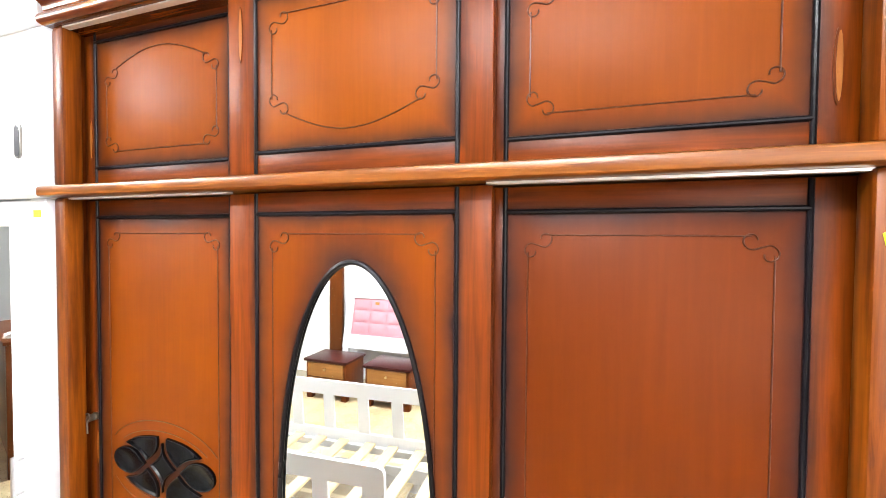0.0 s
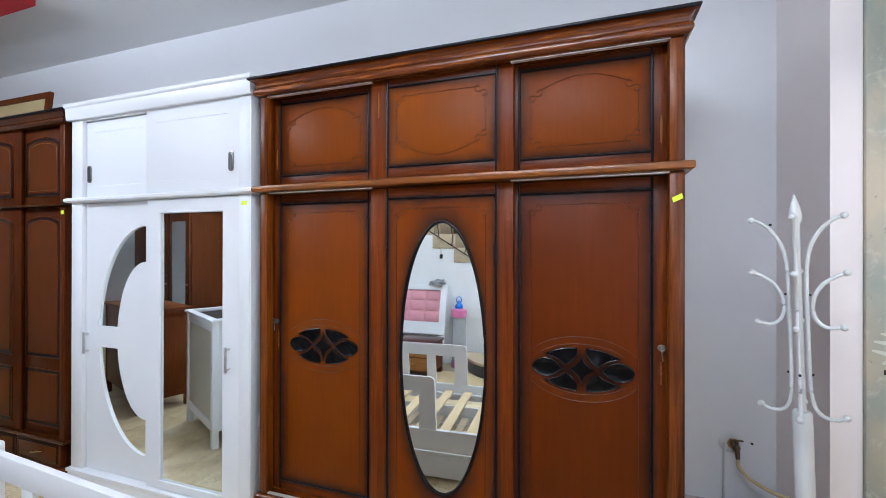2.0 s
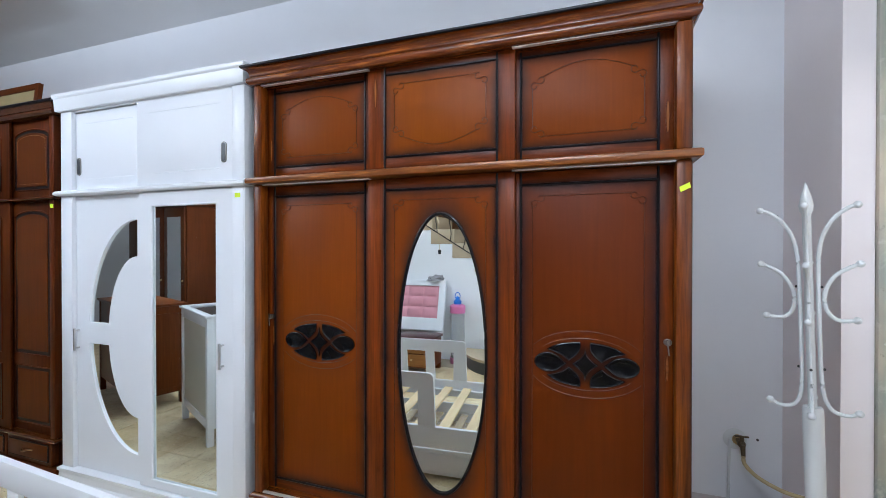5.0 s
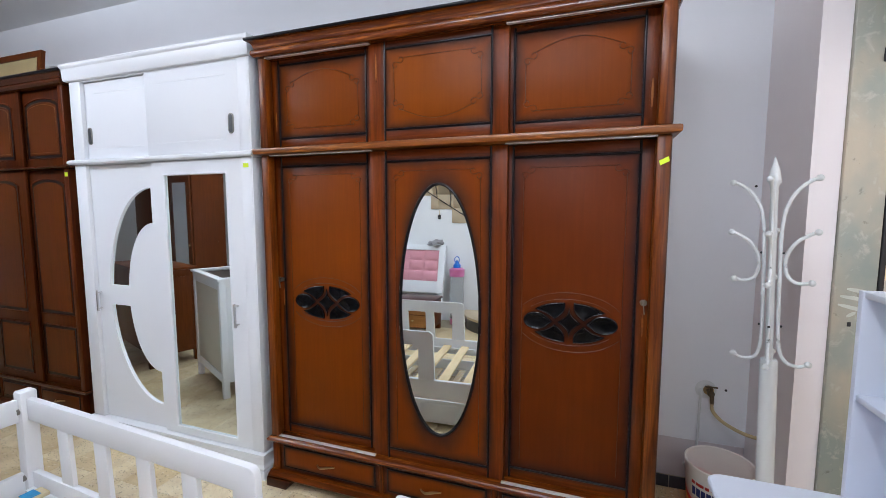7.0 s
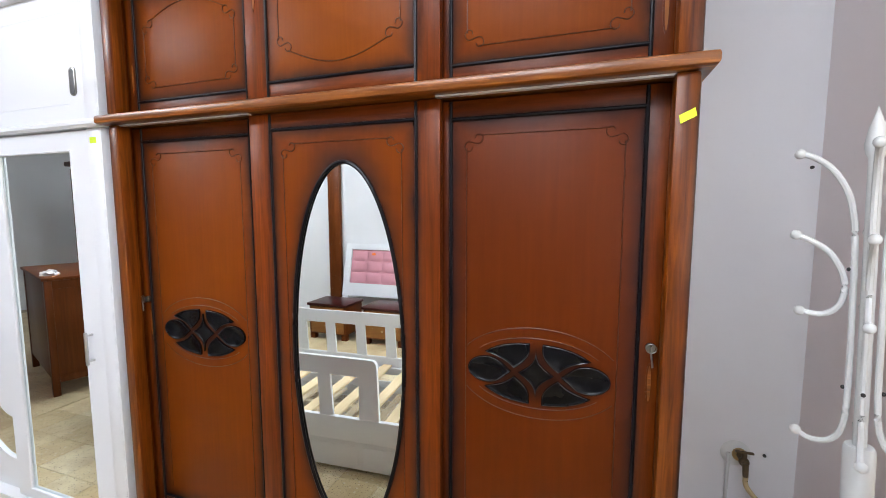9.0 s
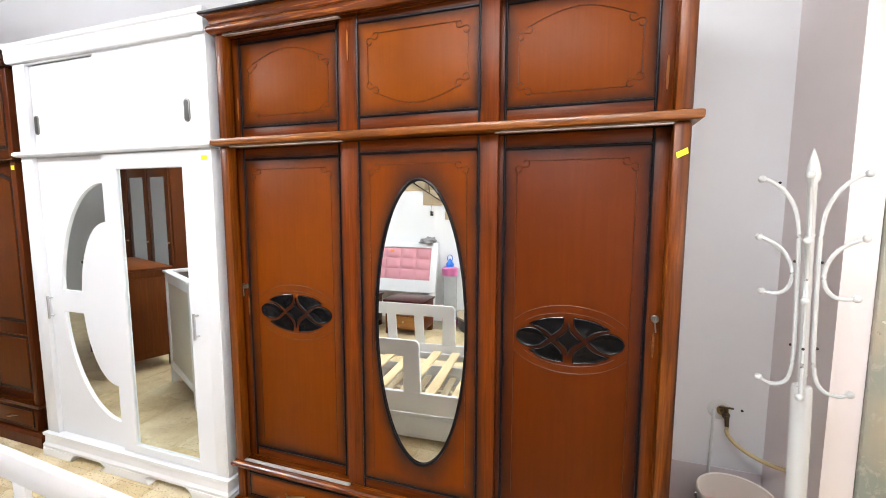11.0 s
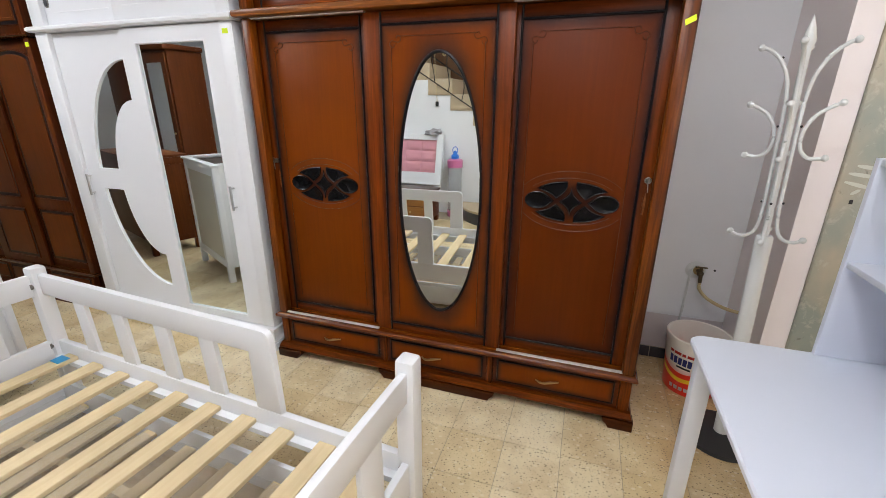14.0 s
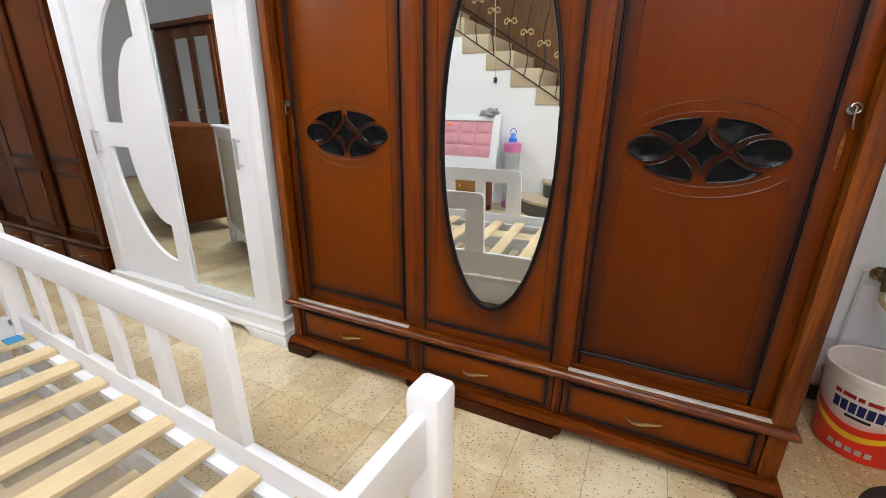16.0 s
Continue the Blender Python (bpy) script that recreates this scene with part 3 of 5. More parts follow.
    for xa, xb, px in ((-0.022, 0.603, 0.279), (0.633, 1.203, 0.897), (1.239, 1.849, 1.516)):
        dw = part("drawer", boxed(xa, xb, -0.060, -0.0455, 0.096, 0.259, 0.003), border_material(xa + 0.024, xb - 0.024, 0.118, 0.238, "x"), w)
        part("drawer_field", boxed(xa + 0.024, xb - 0.024, -0.063, -0.0595, 0.118, 0.238, 0.0015), panel_material(xa + 0.024, xb - 0.024, 0.118, 0.238, reach=0.034), dw)
        for a, b in (((xa + 0.024, 0.118), (xb - 0.024, 0.118)), ((xa + 0.024, 0.238), (xb - 0.024, 0.238)), ((xa + 0.024, 0.118), (xa + 0.024, 0.238)), ((xb - 0.024, 0.118), (xb - 0.024, 0.238))):
            part("bead", rod(bmesh.new(), (a[0], -0.0605, a[1]), (b[0], -0.0605, b[1]), 0.0045, seg=8), MAT_BLACK, dw)
        drawer_pull(dw, px, 0.174, -0.063)
    part("plinth", moulding(bmesh.new(), [(0.0, 0.052), (0.012, 0.054), (0.020, 0.064), (0.014, 0.076), (0.008, 0.092)], WX0, WX1, -0.075, yb), MAT_RAIL, w)
    for xa, xb in ((WX0 - 0.026, WX0 + 0.135), (0.585, 1.255), (WX1 - 0.115, WX1 + 0.026)):
        out = [(xa, 0.0), (xa, 0.052), (xb, 0.052), (xb - 0.004, 0.034), (xb - 0.022, 0.018), (xb - 0.030, 0.0)]
        if xa > 0 and xb < 1.5:
            out = [(xa + 0.03, 0.0), (xa + 0.022, 0.018), (xa + 0.004, 0.034), (xa, 0.052), (xb, 0.052), (xb - 0.004, 0.034), (xb - 0.022, 0.018), (xb - 0.030, 0.0)]
        if xb > 1.5:
            out = [(xa + 0.03, 0.0), (xa + 0.022, 0.018), (xa + 0.004, 0.034), (xa, 0.052), (xb, 0.052), (xb, 0.0)]
        part("foot", plate(bmesh.new(), out, -0.098, -0.03, 0.004), MAT_FOOT, w)
    for xa in (WX0, WX1 - 0.06):
        part("rear_foot", boxed(xa, xa + 0.06, yb - 0.06, yb - 0.005, 0.0, 0.06), MAT_POST, w)
    part("price_sticker", plate(bmesh.new(), [(1.859, 1.771), (1.863, 1.752), (1.896, 1.768), (1.892, 1.787)], -0.0785, -0.074), MAT_TAG, w, "fluorescent yellow price sticker")
    return w


big_wardrobe()

# ---------------------------------------------------------------- white two-door wardrobe
def white_wardrobe():
    x0, x1, yf, yb = -1.635, -0.163, -0.05, 0.58
    w = thing("white_wardrobe", "white lacquered sliding wardrobe with one tall and one curved mirror", "wardrobe", pose(0, 0, 0))
    part("side_panel", boxed(x1 - 0.022, x1, yf + 0.03, yb, 0.08, 2.42), MAT_WHITE, w)
    part("side_panel", boxed(x0, x0 + 0.022, yf + 0.03, yb, 0.08, 2.42), MAT_WHITE, w)
    part("back_panel", boxed(x0 + 0.022, x1 - 0.022, yb - 0.01, yb, 0.08, 2.42), MAT_WHITE, w)
    for a, b in ((1.89, 1.872), (0.17, 0.154)):
        part("deck", boxed(x0 + 0.022, x1 - 0.022, yf + 0.03, yb - 0.01, b, a), MAT_WHITE, w)
    for za, zb in ((0.155, 1.874), (1.906, 2.4075)):
        part("upright", boxed(x1 - 0.075, x1, yf, yf + 0.03, za, zb, 0.004), MAT_WHITE, w)
        part("upright", boxed(x0, x0 + 0.105, yf, yf + 0.03, za, zb, 0.004), MAT_WHITE, w)
        # raised side frame, seen beyond the front edge
        part("side_frame", boxed(x1, x1 + 0.008, yf + 0.001, yf + 0.06, za, zb, 0.002), MAT_WHITE, w)
    part("side_rail", boxed(x1, x1 + 0.012, yf + 0.06, yb - 0.02, 0.60, 0.66, 0.003), MAT_WHITE, w)
    part("crown", moulding(bmesh.new(), [(0.0, 2.408), (0.018, 2.409), (0.022, 2.416), (0.025, 2.484), (0.030, 2.490), (0.033, 2.496), (0.033, 2.512), (0.028, 2.516)], x0, x1, yf, yb), MAT_WHITE, w)
    part("top_rail", boxed(x0 + 0.105, x1 - 0.075, yf + 0.004, yf + 0.024, 2.400, 2.4075), MAT_WHITE, w)
    part("ledge", moulding(bmesh.new(), [(0.0, 1.874), (0.020, 1.875), (0.030, 1.884), (0.030, 1.896), (0.020, 1.905), (0.0, 1.906)], x0, x1, yf, yb), MAT_WHITE, w)
    part("plinth", moulding(bmesh.new(), [(0.0, 0.05), (0.020, 0.052), (0.024, 0.070), (0.014, 0.085), (0.012, 0.125), (0.020, 0.133), (0.020, 0.150), (0.0, 0.154)], x0, x1, yf, yb), MAT_WHITE, w)
    for xa, xb, out in ((x1 - 0.28, x1 + 0.025, 1), (x0 - 0.025, x0 + 0.28, -1)):
        o = [(xa, 0.052), (xb, 0.052), (xb, 0.0), (xa + 0.05, 0.0), (xa + 0.03, 0.03)] if out > 0 else [(xa, 0.052), (xb, 0.052), (xb - 0.03, 0.03), (xb - 0.05, 0.0), (xa, 0.0)]
        part("foot", plate(bmesh.new(), o[::-1], yf - 0.024, yf + 0.05, 0.003), MAT_WHITE, w)
    part("middle_foot", plate(bmesh.new(), [(-1.12, 0.0), (-1.09, 0.03), (-1.13, 0.052), (-0.72, 0.052), (-0.76, 0.03), (-0.73, 0.0)][::-1], yf - 0.022, yf + 0.05, 0.003), MAT_WHITE, w)
    for xa in (x0 + 0.01, x1 - 0.07):
        part("rear_foot", boxed(xa, xa + 0.06, yb - 0.07, yb - 0.01, 0.0, 0.07), MAT_WHITE, w)
    # doors
    ml, mr, mz0, mz1 = -0.838, -0.348, 0.205, 1.792
    dx0, dx1, y = -0.935, -0.232, yf + 0.001
    d = part("mirror_door", ring_plate(bmesh.new(), [(dx0, 0.16), (dx1, 0.16), (dx1, 1.868), (dx0, 1.868)], [(ml, mz0), (mr, mz0), (mr, mz1), (ml, mz1)], y, y + 0.022), MAT_WHITE_DOOR, w)
    part("door_back", boxed(dx0 + 0.005, dx1 - 0.005, y + 0.0225, y + 0.026, 0.165, 1.868), MAT_WHITE, d)
    part("mirror", boxed(ml - 0.004, mr + 0.004, y + 0.012, y + 0.017, mz0 - 0.004, mz1 + 0.004), MAT_MIRROR, d, "tall rectangular silvered mirror")
    for a, b in (((ml, mz0), (ml, mz1)), ((mr, mz0), (mr, mz1)), ((ml, mz1), (mr, mz1)), ((ml, mz0), (mr, mz0))):
        part("mirror_bead", rod(bmesh.new(), (a[0], y + 0.004, a[1]), (b[0], y + 0.004, b[1]), 0.006, seg=8), MAT_WHITE, d)
    bar_handle(d, -0.302, 0.90, 1.04, y)
    # curved-mirror door on the rear track
    ry = yf + 0.026
    c = part("curved_mirror_door", curved_door(-1.535, -0.90, 0.16, 1.868, ry), MAT_WHITE_DOOR, w, "", 0)
    part("mirror", boxed(-1.43, -0.955, ry + 0.010, ry + 0.014, 0.30, 1.725), MAT_MIRROR, c, "curved silvered mirror behind a white cut-out")
    part("door_back", boxed(-1.53, -0.905, ry + 0.016, ry + 0.020, 0.165, 1.868), MAT_WHITE, c)
    bar_handle(c, -1.51, 0.90, 1.04, ry)
    # upper doors
    for xa, xb, yy in ((-0.95, -0.232, yf + 0.001), (-1.535, -0.92, ry)):
        u = part("upper_door", boxed(xa, xb, yy, yy + 0.02, 1.909, 2.398, 0.003), MAT_WHITE_DOOR, w)
        for zz in (1.975, 2.325):
            part("groove_line", boxed(xa + 0.08, xb - 0.09, yy - 0.0012, yy + 0.002, zz, zz + 0.005, 0.001), MAT_WHITE, u)
        hx = xb - 0.06 if xa > -0.97 else xa + 0.035
        part("flush_pull", plate(bmesh.new(), [(hx + px, 2.06 + pz) for px, pz in oblong(0.019, 0.056)], yy - 0.005, yy + 0.002, 0.002), MAT_NICKEL, u, "flush steel pull")
        part("pull_hollow", plate(bmesh.new(), [(hx + px, 2.06 + pz) for px, pz in oblong(0.012, 0.049)], yy - 0.0058, yy + 0.002), plain("shaded_steel", (0.05, 0.05, 0.055), 0.4, 0.2), u)
    part("price_sticker", boxed(x1 - 0.055, x1 - 0.020, yf - 0.002, yf, 1.815, 1.838), MAT_TAG, w, "fluorescent yellow price sticker")
    return w


def oblong(a, b, n=10):
    r = a
    top = [(r * math.cos(math.pi * i / n), b - r + r * math.sin(math.pi * i / n)) for i in range(n + 1)]
    return top + [(-x, -z) for x, z in top]


def bar_handle(parent, x, z0, z1, y):
    b = boxed(x - 0.006, x + 0.006, y - 0.032, y - 0.022, z0, z1, 0.002)
    for z in (z0 + 0.012, z1 - 0.018):
        box(b, x - 0.005, x + 0.005, y - 0.024, y, z, z + 0.008)
    part("handle", b, MAT_STEEL, parent, "slim satin steel bar handle")


def curved_door(x0, x1, z0, z1, y):
    """A door with a crescent-shaped opening in two parts, split by a crossbar."""
    bm = bmesh.new()
    zc = 1.015
    n, ao, bo, ai, bi = 40, 0.425, 0.702, 0.252, 0.482
    xr = -0.985
    # columns of boards between the curves, cut along x
    def outer(x):
        u = (xr - x) / ao
        return bo * math.sqrt(max(0.0, 1 - u * u))
    def inner(x):
        u = (xr - x) / ai
        return bi * math.sqrt(max(0.0, 1 - u * u)) if u < 1 else 0.0
    bar = 0.066
    xs = sorted({x0, x1, xr} | {xr - ao * math.sin(math.pi / 2 * i / n) for i in range(n + 1)} | {xr - ai * math.sin(math.pi / 2 * i / n) for i in range(n + 1)})
    def slab(xa, xb, la, lb, ha, hb):
        if max(ha - la, hb - lb) < 1e-5:
            return
        v = [bm.verts.new(p) for p in ((xa, y, la), (xb, y, lb), (xb, y, hb), (xa, y, ha), (xa, y + 0.016, la), (xb, y + 0.016, lb), (xb, y + 0.016, hb), (xa, y + 0.016, ha))]
        for f in ((0, 1, 2, 3), (7, 6, 5, 4), (0, 4, 5, 1), (3, 2, 6, 7), (0, 3, 7, 4), (1, 5, 6, 2)):
            bm.faces.new([v[i] for i in f])
    for xa, xb in zip(xs, xs[1:]):
        if xb <= xr - ao + 1e-9 or xa >= xr - 1e-9:
            slab(xa, xb, z0, z0, z1, z1)
            continue
        oa, ob = outer(xa), outer(xb)
        ia, ib = max(inner(xa), bar), max(inner(xb), bar)
        oa, ob = max(oa, bar), max(ob, bar)
        ia, ib = min(ia, oa), min(ib, ob)
        slab(xa, xb, zc + oa, zc + ob, z1, z1)
        slab(xa, xb, zc - ia, zc - ib, zc + ia, zc + ib)
        slab(xa, xb, z0, z0, zc - oa, zc - ob)
    bmesh.ops.remove_doubles(bm, verts=bm.verts, dist=1e-5)
    # faces between neighbouring boards go
    inside = [f for f in bm.faces if abs(f.normal.x) > 0.999 and x0 + 1e-4 < f.calc_center_median().x < x1 - 1e-4 and not abs(f.calc_center_median().x - xr) < 1e-4]
    bmesh.ops.delete(bm, geom=inside, context="FACES")
    bmesh.ops.recalc_face_normals(bm, faces=bm.faces)
    return bm


white_wardrobe()


# ---------------------------------------------------------------- dark wardrobe beyond it
def arched(x0, x1, z0, z1, rise):
    """The outline of a field with a low arch and small shoulders on top."""
    top = [(x1 + (x0 - x1) * k / 16, z1 - rise + rise * math.sin(math.pi * k / 16) ** 0.6) for k in range(17)]
    return [(x0, z0), (x1, z0)] + top


def dark_wardrobe():
    x1, yf, yb, n, span = -1.755, -0.02, 0.60, 4, 0.485
    w = thing("dark_wardrobe", "dark walnut-stained wardrobe with arched black-edged panels and drawers", "wardrobe", pose(0, 0, 0))
    x0 = x1 - 0.075 - n * span
    part("carcass", boxed(x0, x1, yf + 0.05, yb, 0.06, 2.47), MAT_DARKWOOD, w)
    torus = [(0.012 + 0.022 * math.cos(t), 2.436 + 0.022 * math.sin(t)) for t in [math.radians(-90 + 20 * i) for i in range(9)]]
    part("crown", moulding(bmesh.new(), [(0.0, 2.414)] + torus + [(0.022, 2.458), (0.026, 2.475), (0.036, 2.488), (0.038, 2.49)], x0, x1, yf, yb), MAT_DARKCROWN, w, "glossy rounded crown moulding")
    part("crown_cap", moulding(bmesh.new(), [(0.036, 2.4905), (0.044, 2.492), (0.046, 2.505), (0.04, 2.512)], x0, x1, yf, yb), MAT_BLACK, w)
    part("ledge", moulding(bmesh.new(), [(0.0, 1.862), (0.022, 1.865), (0.028, 1.872), (0.022, 1.881), (0.0, 1.884)], x0, x1, yf, yb), MAT_DARKCROWN, w)
    part("base_ledge", moulding(bmesh.new(), [(0.0, 0.262), (0.016, 0.266), (0.020, 0.275), (0.012, 0.284), (0.0, 0.286)], x0, x1, yf, yb), MAT_DARKCROWN, w)
    part("plinth", moulding(bmesh.new(), [(0.0, 0.0), (0.018, 0.0), (0.018, 0.07), (0.0, 0.085)], x0, x1, yf, yb), MAT_DARKEDGE, w)
    for za, zb in ((0.287, 1.861), (1.885, 2.4135)):
        part("upright", boxed(x1 - 0.05, x1, yf - 0.004, yf + 0.05, za, zb, 0.006), MAT_DARKEDGE, w)
        part("upright", boxed(x0, x0 + 0.03, yf - 0.004, yf + 0.05, za, zb, 0.006), MAT_DARKEDGE, w)
    for i in range(n):
        xb = x1 - 0.05 - i * span
        xa = xb - span
        y = yf + 0.030 if i % 2 == 0 else yf + 0.006
        for z0, z1, nm in ((0.287, 1.861, "lower_door"), (1.885, 2.413, "upper_door")):
            xl, xr = (xa + 0.002, xb - 0.002) if i % 2 == 0 else (xa - 0.040, xb + 0.040)
            d = part(nm, boxed(xl, xr, y, y + 0.018, z0, z1, 0.003), MAT_DARKRAIL, w)
            fields = [(z0 + 0.055, z1 - 0.06, 0.045)] if nm == "upper_door" else [(0.345, 0.735, 0.0), (0.82, 1.80, 0.045)]
            for za, zb, rise in fields:
                a, b = xa + 0.060, xb - 0.050
                out = arched(a, b, za, zb, rise) if rise else [(a, za), (b, za), (b, zb), (a, zb)]
                cx, cz = (a + b) / 2, (za + zb) / 2
                part("hollow_border", plate(bmesh.new(), out, y - 0.0015, y + 0.004), MAT_BLACK, d, "black sunk border", 12)
                k, q = 1 - 0.046 / (b - a), 1 - 0.046 / (zb - za)
                inner = [(cx + (x - cx) * k, cz + (z - cz) * q) for x, z in out]
                part("raised_panel", plate(bmesh.new(), inner, y - 0.006, y + 0.002, 0.005), MAT_DARKPANEL, d, "", 12)
                part("panel_bead", tube(bmesh.new(), [(x, y - 0.001, z) for x, z in out], 0.006, 6, True), MAT_DARKEDGE, d)
                if nm == "upper_door":
                    line = [(cx + (x - cx) * 0.80, cz + (z - cz) * 0.80) for x, z in out]
                    part("carved_line", tube(bmesh.new(), [(x, y - 0.006, z) for x, z in line], 0.0012, 5, True), MAT_GILT, d)
        dr = part("drawer", boxed(xa + 0.004, xb - 0.004, yf + 0.004, yf + 0.049, 0.095, 0.256, 0.004), MAT_DARKRAIL, w)
        part("drawer_field", boxed(xa + 0.035, xb - 0.035, yf - 0.003, yf + 0.004, 0.125, 0.228, 0.003), MAT_DARKPANEL, dr)
        for a, b in (((xa + 0.033, 0.123), (xb - 0.033, 0.123)), ((xa + 0.033, 0.230), (xb - 0.033, 0.230)), ((xa + 0.033, 0.123), (xa + 0.033, 0.230)), ((xb - 0.033, 0.123), (xb - 0.033, 0.230))):
            part("bead", rod(bmesh.new(), (a[0], yf + 0.002, a[1]), (b[0], yf + 0.002, b[1]), 0.005, seg=8), MAT_BLACK, dr)
        drawer_pull(dr, (xa + xb) / 2, 0.178, yf - 0.003)
    lock(w, x1 - 0.05 - 2 * span - 0.02, 1.19, yf + 0.006)
    part("price_sticker", boxed(x1 - 0.034, x1 - 0.004, yf - 0.0065, yf - 0.0042, 1.808, 1.834), MAT_TAG, w, "fluorescent yellow price sticker")


MAT_DARKPANEL = wood("walnut_panel", (0.098, 0.0230, 0.0022), (0.046, 0.0098, 0.0011), "z", 0.36, 0.6, spec=0.10)
MAT_DARKRAIL = wood("walnut_rail", (0.085, 0.0170, 0.0016), (0.024, 0.0046, 0.0007), "z", 0.36, 1.0, spec=0.12)
MAT_DARKCROWN = wood("walnut_crown", (0.085, 0.0200, 0.0025), (0.022, 0.0048, 0.0008), "x", 0.22, 1.0, spec=0.5)
MAT_GILT = plain("gilt_line", (0.22, 0.11, 0.035), 0.4, 0.0, 0.4)
dark_wardrobe()


def framed_panel():
    w = thing("framed_panel", "wooden frame with straw-coloured panel on top of the dark wardrobe", "frame", pose(-3.0, 0.35, 2.512, -6, 0, 0))
    part("frame", ring_plate(bmesh.new(), [(-0.9, 0), (0.30, 0), (0.30, 0.385), (-0.9, 0.385)], [(-0.85, 0.05), (0.25, 0.05), (0.25, 0.335), (-0.85, 0.335)], 0, 0.03), MAT_BROWN, w)
    part("panel", boxed(-0.855, 0.255, 0.010, 0.02, 0.045, 0.34), painted("straw_cloth", (0.50, 0.40, 0.20), 0.8, 0.3, 0.3, 12), w)


framed_panel()


# ---------------------------------------------------------------- child's bed
BED = pose(-0.831, -0.790, 0, 0, 0, -3.34)


def bed():
    L, W, top, rail, deck = 1.967, 0.96, 0.753, 0.721, 0.371
    b = thing("slatted_bed", "white wooden child's bed frame with guard rails and bare pine slats", "bed", BED)
    for x in (0, L):
        for y in (0, -W):
            part("post", boxed(x - 0.033, x + 0.033, y - 0.033, y + 0.033, 0, top, 0.012), MAT_WHITE, b)
            s = 1 if x == 0 else -1
            t = -1 if y == 0 else 1
            for z in (0.345, 0.662):
                part("bolt", rod(bmesh.new(), (x + s * 0.012, y + t * 0.032, z), (x + s * 0.012, y + t * 0.041, z), 0.013), MAT_NICKEL, b, "dark steel bolt head")
    for y in (0, -W):
        part("side_board", boxed(0.033, L - 0.033, y - 0.014, y + 0.014, 0.232, deck, 0.005), MAT_WHITE, b)
        inner = y - 0.030 if y == 0 else y + 0.030
        part("slat_bearer", boxed(0.036, L - 0.036, inner - 0.0155, inner + 0.0155, 0.275, 0.2978), MAT_WHITE, b)
        part("guard_rail", plate(bmesh.new(), [(0.033, 0.619), (1.313, 0.619), (1.313, deck + 0.0003), (1.4325, deck + 0.0003), (1.421, 0.693), (1.416, 0.705), (1.408, 0.714), (1.394, 0.720), (1.375, rail), (0.033, rail)], y - 0.0135, y + 0.0135, 0.005), MAT_WHITE, b)
        for x in (0.296, 0.561, 0.834, 1.093):
            part("guard_slat", plate(bmesh.new(), [(x - 0.033, deck + 0.0003), (x + 0.052, deck + 0.0003), (x + 0.038, 0.6195), (x - 0.044, 0.6195)], y - 0.009, y + 0.009, 0.003), MAT_WHITE, b)
    for x in (0, L):
        part("end_top_rail", boxed(x - 0.0135, x + 0.0135, -W + 0.033, -0.033, 0.612, 0.719, 0.005), MAT_WHITE, b)
        part("end_board", boxed(x - 0.0135, x + 0.0135, -W + 0.033, -0.033, 0.232, deck, 0.005), MAT_WHITE, b)
        for i in range(3):
            y = -W * (i + 1) / 4
            part("end_slat", boxed(x - 0.009, x + 0.009, y - 0.055, y + 0.055, deck + 0.0003, 0.6115, 0.003), MAT_WHITE, b)
    slat_mesh = mesh_of("slat", boxed(-0.0365, 0.0365, -W + 0.016, -0.016, 0.0, 0.019, 0.003), MAT_PINE)
    for i in range(10):
        o = new("slat", slat_mesh)
        o.parent, o.location = b, (0.1385 + i * 0.1877, 0, 0.2980)
        o.rotation_euler = (0, 0, radians((-0.6, 0.5, 0.2, -0.4, 0.7, -0.3, 0.4, -0.8, 0.3, -0.2)[i]))
    part("blue_tape", boxed(0.100, 0.164, -0.095, -0.043, 0.3175, 0.3195), plain("blue_tape", (0.02, 0.30, 0.62), 0.4), b, "scrap of blue tape on the first slat")
    return b


bed()


def trundle():
    t = thing("trundle_bed", "white trundle bed with pine slats under the bed, wrapped in film", "trundle bed", BED)
    for y0, y1 in ((-0.075, -0.055), (-0.925, -0.905)):
        part("front", boxed(0.07, 1.89, y0, y1, 0.02, 0.190, 0.004), MAT_WHITE, t)
        for xa in (0.10, 0.70, 1.30):
            part("front_field", boxed(xa, xa + 0.56, y0 - 0.004 if y0 < -0.5 else y1 + 0.0005, y0 - 0.0005 if y0 < -0.5 else y1 + 0.004, 0.045, 0.165, 0.002), MAT_WHITE, t)
    for x0 in (0.07, 1.87):
        part("end", boxed(x0, x0 + 0.02, -0.9045, -0.0755, 0.02, 0.155, 0.003), MAT_WHITE, t)
    part("bottom", boxed(0.091, 1.869, -0.9045, -0.0755, 0.02, 0.035), wood("chipboard", (0.52, 0.40, 0.24), (0.26, 0.18, 0.09), "x", 0.7, 1.0, spec=0.1), t)
    sm = mesh_of("slat", boxed(-0.03, 0.03, -0.904, -0.076, 0, 0.018, 0.002), MAT_PINE)
    for k in range(7):
        o = new("slat", sm)
        o.parent, o.location, o.rotation_euler = t, (0.24 + 0.24 * k, 0, 0.085), (0, 0, 0.02 * math.sin(k * 2.3))
    for k in range(2):
        part("runner", boxed(0.091, 1.869, -0.34 - 0.34 * k, -0.30 - 0.34 * k, 0.0355, 0.0848), MAT_PINE, t)


trundle()


